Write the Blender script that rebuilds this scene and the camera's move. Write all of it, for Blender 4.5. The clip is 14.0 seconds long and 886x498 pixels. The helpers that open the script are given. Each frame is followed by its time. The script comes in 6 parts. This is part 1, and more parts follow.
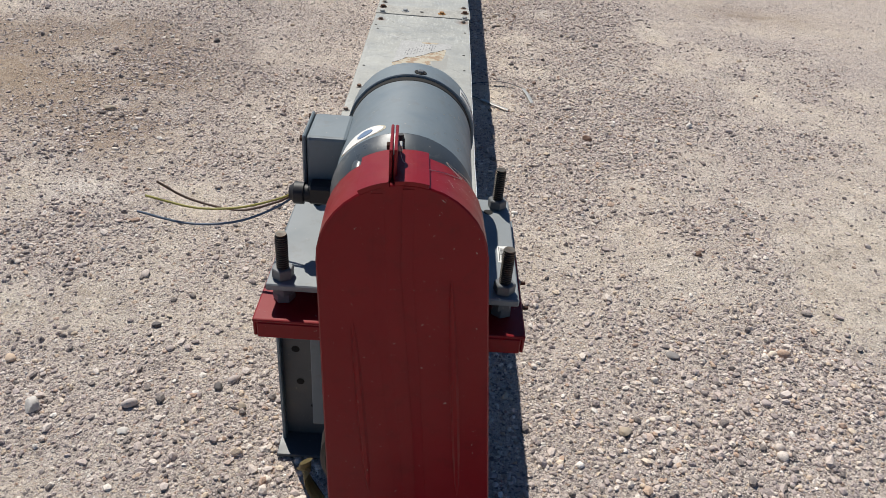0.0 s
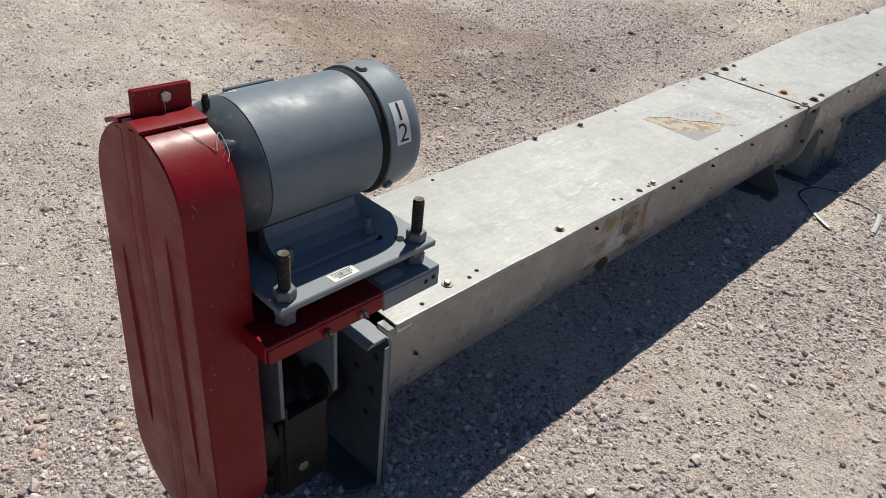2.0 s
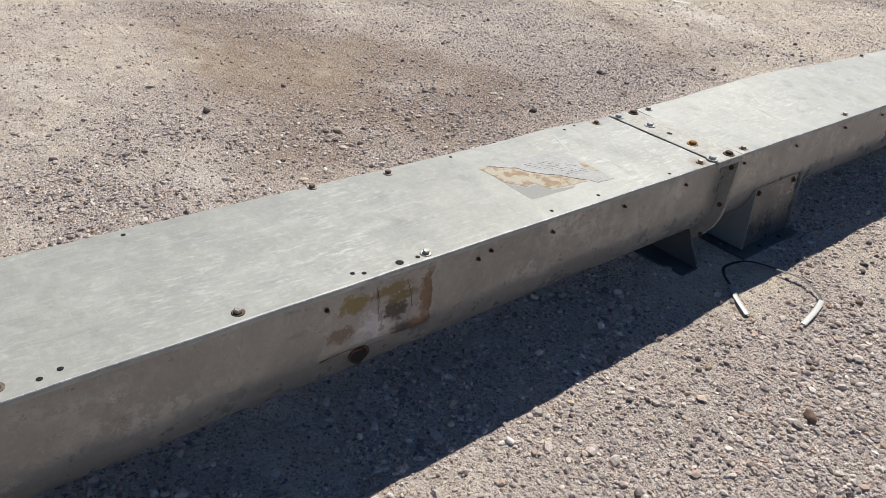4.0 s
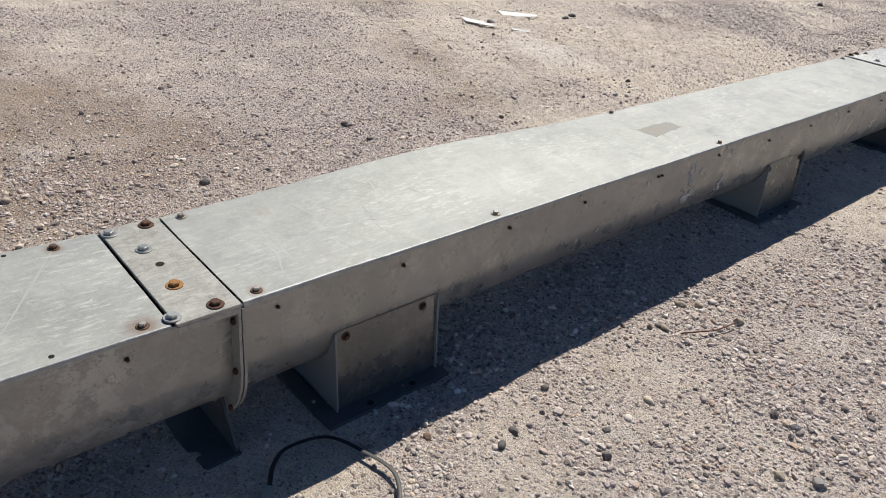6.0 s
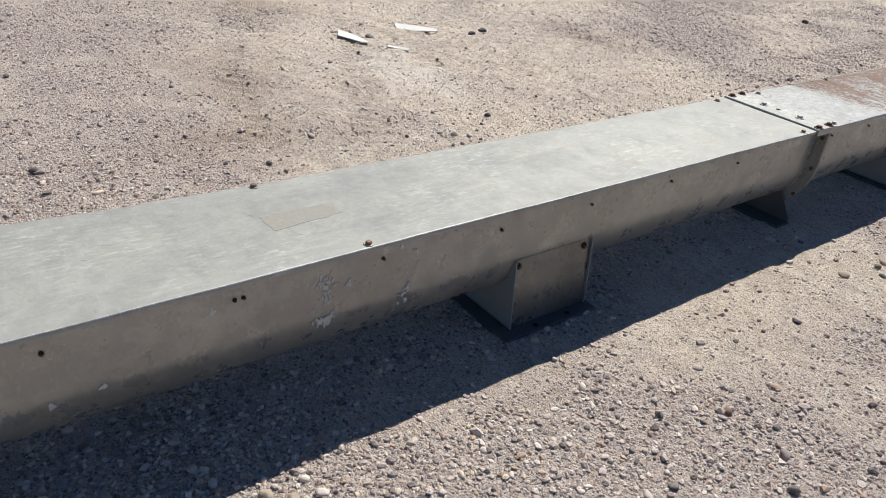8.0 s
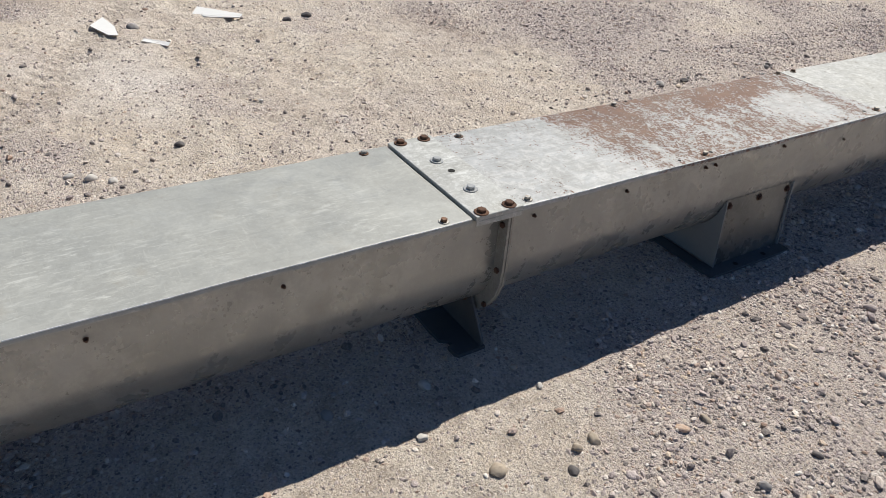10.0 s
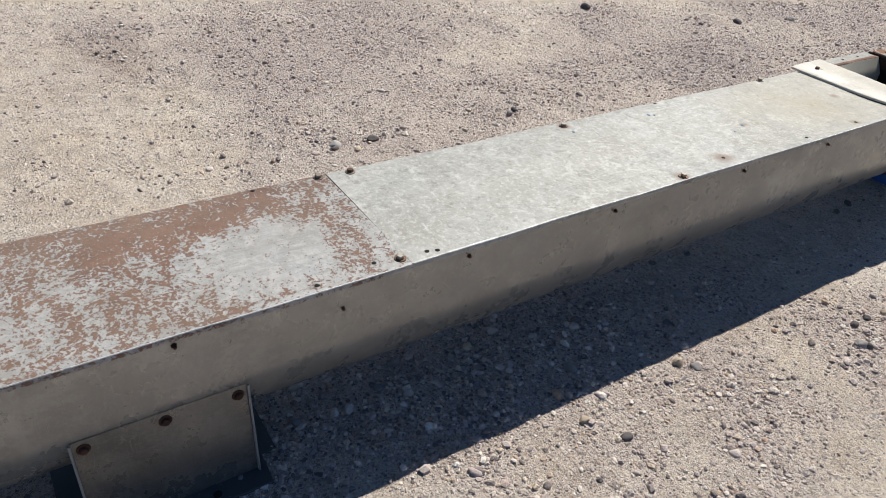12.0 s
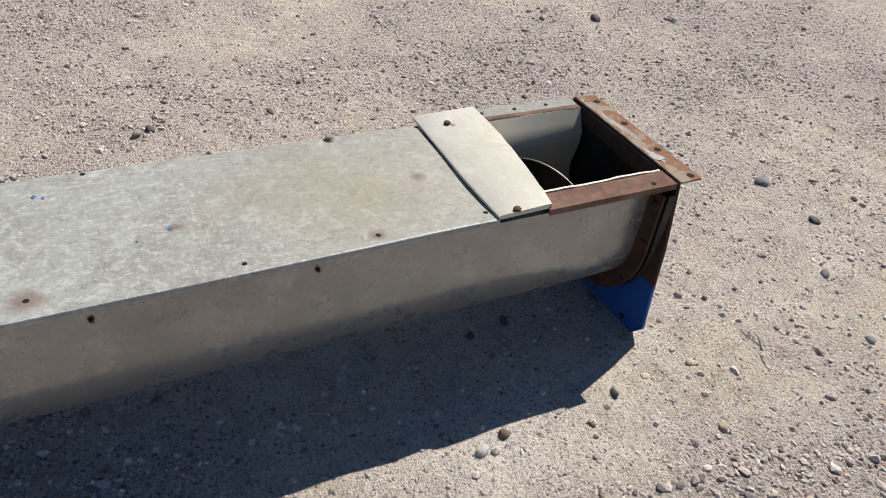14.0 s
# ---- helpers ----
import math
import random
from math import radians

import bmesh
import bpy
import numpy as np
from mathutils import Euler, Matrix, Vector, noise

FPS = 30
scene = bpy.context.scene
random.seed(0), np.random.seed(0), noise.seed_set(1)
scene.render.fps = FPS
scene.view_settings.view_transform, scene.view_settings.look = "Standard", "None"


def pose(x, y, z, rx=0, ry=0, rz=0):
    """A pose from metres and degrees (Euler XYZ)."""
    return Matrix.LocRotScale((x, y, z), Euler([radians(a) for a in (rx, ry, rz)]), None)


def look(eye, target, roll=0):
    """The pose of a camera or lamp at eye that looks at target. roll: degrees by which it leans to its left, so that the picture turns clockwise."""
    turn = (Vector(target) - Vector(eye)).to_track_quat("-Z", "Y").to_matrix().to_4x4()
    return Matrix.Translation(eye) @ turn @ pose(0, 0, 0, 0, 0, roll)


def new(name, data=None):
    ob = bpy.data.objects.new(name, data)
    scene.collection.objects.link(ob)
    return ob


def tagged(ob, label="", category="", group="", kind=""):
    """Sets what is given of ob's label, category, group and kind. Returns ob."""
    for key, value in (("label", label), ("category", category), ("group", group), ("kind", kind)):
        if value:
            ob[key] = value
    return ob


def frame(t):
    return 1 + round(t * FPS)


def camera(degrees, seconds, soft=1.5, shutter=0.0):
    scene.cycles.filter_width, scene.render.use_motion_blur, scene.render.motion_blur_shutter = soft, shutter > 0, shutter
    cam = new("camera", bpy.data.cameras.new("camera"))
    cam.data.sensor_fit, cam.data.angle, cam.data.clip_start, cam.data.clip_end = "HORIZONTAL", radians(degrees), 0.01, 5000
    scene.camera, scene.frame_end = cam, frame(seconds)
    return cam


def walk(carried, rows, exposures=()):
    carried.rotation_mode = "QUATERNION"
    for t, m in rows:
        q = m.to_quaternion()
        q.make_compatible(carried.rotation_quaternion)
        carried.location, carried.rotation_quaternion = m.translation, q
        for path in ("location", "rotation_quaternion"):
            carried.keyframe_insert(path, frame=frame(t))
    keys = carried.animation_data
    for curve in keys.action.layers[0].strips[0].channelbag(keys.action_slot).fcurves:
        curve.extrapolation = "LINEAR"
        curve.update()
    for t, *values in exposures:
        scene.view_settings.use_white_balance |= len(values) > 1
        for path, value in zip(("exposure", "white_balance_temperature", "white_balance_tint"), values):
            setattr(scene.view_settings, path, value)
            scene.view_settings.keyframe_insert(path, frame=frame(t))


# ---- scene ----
cam = camera(62.6, 14.0, soft=0.6)
PATH = [
    (0, (0.08, 0.087, 1.27), (0.128, 1.757, 0.17), 4.9),
    (0.5, (0.388, 0.124, 1.28), (0.049, 1.77, 0.195), 5.8),
    (1, (0.597, 0.28, 1.252), (-0.042, 1.826, 0.155), 6.6),
    (1.5, (0.732, 0.433, 1.263), (-0.166, 1.835, 0.155), 6.4),
    (2, (0.932, 0.526, 1.257), (-0.185, 1.773, 0.164), 6.1),
    (2.2, (1.014, 0.559, 1.253), (-0.173, 1.755, 0.177), 6.1),
    (4.3, (1.149, 1.562, 1.15), (-0.137, 2.71, 0.136), 6.0),
    (4.5, (1.167, 1.703, 1.161), (-0.105, 2.87, 0.152), 5.9),
    (5, (1.142, 2.105, 1.146), (-0.107, 3.309, 0.15), 5.9),
    (5.5, (1.155, 2.446, 1.168), (-0.094, 3.657, 0.181), 6.1),
    (6, (1.243, 2.788, 1.183), (-0.019, 3.987, 0.198), 6.2),
    (6.5, (1.257, 3.117, 1.159), (-0.033, 4.286, 0.174), 6.2),
    (7, (1.239, 3.484, 1.181), (-0.079, 4.625, 0.2), 6.2),
    (7.5, (1.313, 3.883, 1.174), (-0.021, 5.002, 0.192), 6.2),
    (7.7, (1.344, 4.023, 1.188), (0.005, 5.136, 0.205), 6.3),
    (9.8, (1.302, 5.844, 1.159), (-0.096, 6.785, 0.081), 4.7),
    (10, (1.248, 6.03, 1.158), (-0.149, 6.969, 0.078), 4.6),
    (10.5, (1.202, 6.427, 1.163), (-0.191, 7.368, 0.08), 4.6),
    (11, (1.224, 6.866, 1.17), (-0.158, 7.815, 0.08), 4.4),
    (11.5, (1.161, 7.307, 1.158), (-0.211, 8.258, 0.057), 4.5),
    (12, (1.126, 7.738, 1.174), (-0.239, 8.684, 0.059), 4.7),
    (12.5, (1.169, 8.167, 1.185), (-0.187, 9.097, 0.046), 5.1),
    (13, (1.113, 8.577, 1.161), (-0.241, 9.476, -0.005), 5.6),
    (13.5, (1.063, 8.972, 1.172), (-0.293, 9.827, -0.024), 6.0),
    (14, (1.09, 9.38, 1.17), (-0.282, 10.165, -0.055), 7.1),
]
walk(cam, [(t, look(eye, target, roll)) for t, eye, target, roll in PATH], exposures=[(0.0, 0.02), (14.0, 0.02)])

# ---- light ----
SUN_WAY = Vector((-0.345, 0.65, 1.0)).normalized()
world = bpy.data.worlds.new("sky")
scene.world = world
world.use_nodes = True
wn = world.node_tree.nodes
sky = wn.new("ShaderNodeTexSky")
sky.sky_type, sky.sun_disc = "NISHITA", False
sky.sun_elevation, sky.sun_rotation = math.asin(SUN_WAY.z), math.atan2(SUN_WAY.x, SUN_WAY.y)
sky.air_density, sky.dust_density, sky.ozone_density = 1.0, 0.0, 10.0
world.node_tree.links.new(sky.outputs["Color"], wn["Background"].inputs["Color"])
wn["Background"].inputs["Strength"].default_value = 0.057
lamp = bpy.data.lights.new("sun", "SUN")
lamp.energy, lamp.angle, lamp.color = 5.0, radians(0.53), (1.0, 0.955, 0.872)
sun = new("sun", lamp)
sun.matrix_world = look(SUN_WAY * 30, (0, 0, 0))


# ---- materials ----
class Mat:
    """A small builder for node materials on world positions."""

    def __init__(self, name, rough=0.6, metal=0.0, spec=0.5):
        self.m = bpy.data.materials.new(name)
        self.m.use_nodes = True
        self.t = self.m.node_tree
        self.b = self.t.nodes["Principled BSDF"]
        self.b.inputs["Roughness"].default_value = rough
        self.b.inputs["Metallic"].default_value = metal
        self.b.inputs["Specular IOR Level"].default_value = spec
        self.geo = self.t.nodes.new("ShaderNodeNewGeometry")
        self.pos = self.geo.outputs["Position"]

    def put(self, sock, v):
        if hasattr(v, "is_output"):
            self.t.links.new(v, sock)
        elif hasattr(v, "__len__") and len(v) == 3 and sock.type == "RGBA":
            sock.default_value = (*v, 1)
        else:
            sock.default_value = v

    def stretch(self, k, at=(0, 0, 0)):
        n = self.t.nodes.new("ShaderNodeMapping")
        n.inputs["Scale"].default_value = k
        n.inputs["Location"].default_value = at
        self.t.links.new(self.pos, n.inputs["Vector"])
        return n.outputs["Vector"]

    def noise(self, scale, detail=4, rough=0.55, vec=None, warp=0.0):
        n = self.t.nodes.new("ShaderNodeTexNoise")
        n.inputs["Scale"].default_value, n.inputs["Detail"].default_value = scale, detail
        n.inputs["Roughness"].default_value, n.inputs["Distortion"].default_value = rough, warp
        self.t.links.new(vec or self.pos, n.inputs["Vector"])
        return n.outputs["Fac"]

    def cells(self, scale, feature="F1", out="Distance", vec=None, flat=False):
        n = self.t.nodes.new("ShaderNodeTexVoronoi")
        n.feature = feature
        if flat:
            n.voronoi_dimensions = "2D"
        n.inputs["Scale"].default_value = scale
        self.t.links.new(vec or self.pos, n.inputs["Vector"])
        return n.outputs[out]

    def ramp(self, fac, stops, smooth=False):
        n = self.t.nodes.new("ShaderNodeValToRGB")
        el = n.color_ramp.elements
        n.color_ramp.interpolation = "EASE" if smooth else "LINEAR"
        while len(el) < len(stops):
            el.new(0.5)
        for e, (p, c) in zip(el, stops):
            e.position = p
            e.color = (*c, 1) if hasattr(c, "__len__") else (c, c, c, 1)
        self.t.links.new(fac, n.inputs["Fac"])
        return n.outputs["Color"]

    def mix(self, fac, a, b, kind="MIX"):
        n = self.t.nodes.new("ShaderNodeMix")
        n.data_type, n.blend_type = "RGBA", kind
        self.put(n.inputs[0], fac)
        self.put(n.inputs[6], a)
        self.put(n.inputs[7], b)
        return n.outputs[2]

    def math(self, op, a, b=0.0, clamp=False):
        n = self.t.nodes.new("ShaderNodeMath")
        n.operation, n.use_clamp = op, clamp
        self.put(n.inputs[0], a)
        self.put(n.inputs[1], b)
        return n.outputs[0]

    def spot(self, x, y, rx, ry, soft=0.5):
        """1 inside an ellipse of the plan, fading to 0 over its rim."""
        v = self.stretch((1 / rx, 1 / ry, 0), (-x / rx, -y / ry, 0))
        n = self.t.nodes.new("ShaderNodeVectorMath")
        n.operation = "LENGTH"
        self.t.links.new(v, n.inputs[0])
        w = self.math("ADD", n.outputs["Value"], self.math("MULTIPLY", self.math("SUBTRACT", self.noise(2.5, 5), 0.5), 1.3))
        return self.math("DIVIDE", self.math("SUBTRACT", 1.0, w), soft, True)

    def axis(self, which):
        n = self.t.nodes.new("ShaderNodeSeparateXYZ")
        self.t.links.new(self.pos, n.inputs[0])
        return n.outputs["XYZ".index(which)]

    def random(self, island=False):
        if island:
            return self.geo.outputs["Random Per Island"]
        return self.t.nodes.new("ShaderNodeObjectInfo").outputs["Random"]

    def done(self, color, rough=None, metal=None, bump=None, depth=0.2, dist=0.01):
        self.put(self.b.inputs["Base Color"], color)
        if rough is not None:
            self.put(self.b.inputs["Roughness"], rough)
        if metal is not None:
            self.put(self.b.inputs["Metallic"], metal)
        if bump is not None:
            n = self.t.nodes.new("ShaderNodeBump")
            n.inputs["Strength"].default_value, n.inputs["Distance"].default_value = depth, dist
            self.put(n.inputs["Height"], bump)
            self.t.links.new(n.outputs["Normal"], self.b.inputs["Normal"])
        return self.m


SAND, SAND_PALE, SAND_DARK = (0.69, 0.572, 0.44), (0.84, 0.755, 0.64), (0.29, 0.20, 0.125)
STONES = [(0.0, (0.04, 0.036, 0.04)), (0.11, (0.09, 0.08, 0.085)), (0.20, (0.25, 0.205, 0.205)), (0.31, (0.47, 0.395, 0.375)), (0.45, (0.68, 0.585, 0.51)), (0.55, (0.44, 0.365, 0.36)),
          (0.67, (0.78, 0.705, 0.63)), (0.78, (0.57, 0.48, 0.46)), (0.85, (0.43, 0.265, 0.175)), (0.91, (0.70, 0.565, 0.41)), (1.0, (0.93, 0.90, 0.85))]


def ground_material():
    """Tan crumbly sand with broken stones of four sizes set into it, each with its own tone and back."""
    k = Mat("gravelly_sand", 0.95, spec=0.12)
    a = k.t.nodes.new("ShaderNodeAttribute")
    a.attribute_name = "stony"
    stony = a.outputs["Fac"]
    a = k.t.nodes.new("ShaderNodeAttribute")
    a.attribute_name = "stained"
    stained = a.outputs["Fac"]
    color = k.mix(k.ramp(k.noise(4, 7, 0.7), [(0.32, 0.0), (0.68, 1.0)]), SAND, SAND_PALE)
    color = k.mix(k.math("MULTIPLY", stony, 0.85), color, (0.70, 0.60, 0.55))
    color = k.mix(k.ramp(k.noise(1.1, 5, 0.6), [(0.42, 0.0), (0.62, 0.3)]), color, (0.50, 0.43, 0.42))
    color = k.mix(k.ramp(k.noise(13, 8, 0.8, warp=0.5), [(0.40, 0.6), (0.52, 0.0)]), color, (0.37, 0.295, 0.225))
    color = k.mix(k.ramp(k.noise(20, 9, 0.82, k.stretch((1, 1, 1), (5, 2, 0)), 0.4), [(0.55, 0.0), (0.68, 0.6)]), color, (0.80, 0.72, 0.63))
    for x, y, rx, ry in ((-1.06, 2.19, 0.20, 0.13), (0.74, 4.87, 0.15, 0.13), (-1.9, 6.5, 0.5, 0.3), (0.40, 10.0, 0.2, 0.35)):
        color = k.mix(k.math("MULTIPLY", k.spot(x, y, rx, ry, 0.8), 0.55), color, (0.88, 0.82, 0.76))
    color = k.mix(k.ramp(k.noise(120, 6, 0.85), [(0.37, 0.85), (0.49, 0.0)]), color, (0.18, 0.145, 0.115))
    color = k.mix(k.ramp(k.noise(170, 4, 0.85), [(0.52, 0.0), (0.62, 0.85)]), color, (0.90, 0.83, 0.74))
    color = k.mix(k.math("MULTIPLY", stained, k.ramp(k.noise(9, 7, 0.75), [(0.28, 0.45), (0.6, 0.9)])), color, SAND_DARK)
    color = k.mix(k.math("MULTIPLY", stained, k.ramp(k.noise(150, 4, 0.8), [(0.52, 0.0), (0.62, 0.6)])), color, (0.66, 0.54, 0.42))
    crumbs = k.math("ADD", k.noise(46, 7, 0.78, warp=0.3), k.math("MULTIPLY", k.noise(22, 4, 0.7), 0.7))
    h = k.math("ADD", k.math("MULTIPLY", k.noise(130, 5, 0.85), 0.45), k.math("MULTIPLY", crumbs, 0.9))
    bend = k.t.nodes.new("ShaderNodeTexNoise")
    bend.inputs["Scale"].default_value, bend.inputs["Detail"].default_value = 140, 3
    k.t.links.new(k.pos, bend.inputs["Vector"])
    push = k.t.nodes.new("ShaderNodeVectorMath")
    push.operation = "MULTIPLY_ADD"
    k.t.links.new(bend.outputs["Color"], push.inputs[0])
    push.inputs[1].default_value = (0.008, 0.008, 0.0)
    k.t.links.new(k.pos, push.inputs[2])
    for scale, few, many, high in ((300, 0.20, 0.70, 0.10), (190, 0.14, 0.75, 0.18), (115, 0.07, 0.75, 0.32), (66, 0.01, 0.40, 0.50)):
        n = k.t.nodes.new("ShaderNodeMapping")
        n.inputs["Scale"].default_value, n.inputs["Location"].default_value = (1, 1, 0), (scale * 0.013, 0.37, 0)
        k.t.links.new(push.outputs[0], n.inputs["Vector"])
        v = n.outputs["Vector"]
        n = k.t.nodes.new("ShaderNodeSeparateColor")
        k.t.links.new(k.cells(scale, "F1", "Color", v, True), n.inputs[0])
        share = k.math("ADD", k.math("MULTIPLY", stony, many - few), few)
        here = k.math("LESS_THAN", n.outputs[1], share)
        d = k.math("ADD", k.cells(scale, "F1", "Distance", v, True), k.math("MULTIPLY", n.outputs[2], 0.20))
        dome = k.math("MULTIPLY", k.ramp(d, [(0.10, 1.0), (0.28, 0.82), (0.42, 0.45), (0.50, 0.0)]), here)
        color = k.mix(k.math("GREATER_THAN", dome, 0.10), color, k.mix(k.math("MULTIPLY", stained, 0.45), k.mix(0.35, k.ramp(n.outputs[0], STONES), (0.68, 0.585, 0.53)), SAND_DARK))
        h = k.math("ADD", h, k.math("MULTIPLY", dome, high))
    return k.done(color, bump=h, depth=1.0, dist=0.011)


def stone_material():
    """Each loose stone has a tone of its own, dust and mottling on it."""
    k = Mat("pebble_stone", 0.85, spec=0.25)
    c = k.mix(0.20, k.ramp(k.random(True), STONES), (0.68, 0.595, 0.54))
    c = k.mix(k.ramp(k.noise(170, 4, 0.7), [(0.38, 0.35), (0.52, 0.0)]), c, (0.60, 0.52, 0.44))
    c = k.mix(k.ramp(k.noise(330, 3, 0.7), [(0.56, 0.0), (0.70, 0.45)]), c, (0.12, 0.10, 0.09))
    return k.done(c, bump=k.noise(300, 4), depth=0.5, dist=0.003)


def sheet_material(name, tone=(0.365, 0.375, 0.355), dull=(0.315, 0.322, 0.302), metal=0.10, rough=0.5, streaks=0.25, spots=(), flecks=0.12, scuffs=0.65, mottle=0.15, stain=None, scabs=0.0, dents=0.14):
    """Weathered galvanised sheet: blotches, grain along its length, pale bloom, scratches, rust rings (x, y, r)."""
    k = Mat(name, rough, metal)
    c = k.mix(k.ramp(k.noise(2.2, 7, 0.62, warp=0.8), [(0.34, 0.0), (0.66, 1.0)]), tone, dull)
    pale, dark = tuple(v * 1.22 for v in tone), tuple(v * 0.72 for v in dull)
    c = k.mix(k.ramp(k.noise(7, 6, 0.7, warp=1.2), [(0.48, 0.0), (0.70, 0.7)]), c, pale)
    grain = k.noise(1.0, 7, 0.72, k.stretch((75, 7, 75)), 0.6)
    c = k.mix(k.ramp(grain, [(0.52, 0.0), (0.68, streaks)]), c, pale)
    c = k.mix(k.ramp(grain, [(0.32, streaks), (0.46, 0.0)]), c, dark)
    fleck = k.noise(85, 6, 0.8)
    c = k.mix(k.ramp(fleck, [(0.54, 0.0), (0.60, flecks)]), c, tuple(v * 1.4 for v in tone))
    c = k.mix(k.ramp(fleck, [(0.36, flecks), (0.42, 0.0)]), c, dark)
    wiped = k.math("MULTIPLY", k.ramp(k.noise(1.0, 6, 0.75, k.stretch((120, 24, 120), (2, 0, 0)), 0.5), [(0.52, 0.0), (0.63, 1.0)]), k.ramp(k.noise(2.6, 4, 0.6, k.stretch((1, 1, 1), (4, 2, 0))), [(0.42, 0.0), (0.62, scuffs)]))
    c = k.mix(wiped, c, tuple(v * 1.55 for v in tone))
    c = k.mix(k.ramp(k.noise(38, 6, 0.8, warp=0.8), [(0.36, mottle), (0.47, 0.0)]), c, dark)
    c = k.mix(k.ramp(k.noise(32, 6, 0.8, k.stretch((1, 1, 1), (7, 3, 0)), 0.8), [(0.53, 0.0), (0.64, mottle)]), c, tuple(v * 1.45 for v in tone))
    scratch = k.noise(1.0, 3, 0.5, k.stretch((14, 160, 14)), 3.0)
    c = k.mix(k.ramp(scratch, [(0.645, 0.0), (0.67, 0.6)]), c, pale)
    scratch = k.noise(1.0, 3, 0.5, k.stretch((150, 18, 14), (3, 1, 0)), 3.5)
    c = k.mix(k.ramp(scratch, [(0.65, 0.0), (0.675, 0.6)]), c, pale)
    c = k.mix(k.ramp(k.noise(7, 6, 0.72), [(0.60, 0.0), (0.78, 0.4)]), c, (0.26, 0.225, 0.165))
    c = k.mix(k.ramp(k.noise(95, 4, 0.7), [(0.69, 0.0), (0.74, 0.5)]), c, (0.17, 0.155, 0.13))
    if scabs:
        where = k.ramp(k.noise(3.0, 3, 0.5, k.stretch((1, 1, 1.6), (3.3, 0.4, 0))), [(0.50, 0.0), (0.60, scabs)])
        c = k.mix(k.math("MULTIPLY", where, k.ramp(k.noise(26, 7, 0.8), [(0.50, 0.0), (0.52, 1.0)])), c, tuple(v * 1.42 for v in tone))
        where = k.ramp(k.noise(4.0, 3, 0.5, k.stretch((1, 1, 1.6), (1.3, 7.4, 0))), [(0.50, 0.0), (0.62, scabs)])
        c = k.mix(k.math("MULTIPLY", where, k.ramp(k.noise(1.0, 6, 0.75, k.stretch((30, 18, 40)), 0.5), [(0.56, 0.0), (0.60, 0.6)])), c, tuple(v * 0.70 for v in dull))
    if stain:
        c = k.mix(k.math("MULTIPLY", k.spot(*stain, 1.0), 0.6), c, k.mix(k.noise(26, 6, 0.75), (0.40, 0.345, 0.225), (0.27, 0.225, 0.145)))
    for x, y, r in spots:
        c = k.mix(k.math("MULTIPLY", k.spot(x, y, r, r, 0.8), 0.75), c, (0.20, 0.125, 0.085))
    r = k.ramp(k.noise(14, 5, 0.65), [(0.3, rough - 0.12), (0.7, rough + 0.16)])
    h = k.math("ADD", k.noise(4, 3), k.math("MULTIPLY", k.noise(260, 3), 0.06))
    return k.done(c, r, bump=h, depth=dents, dist=0.01)


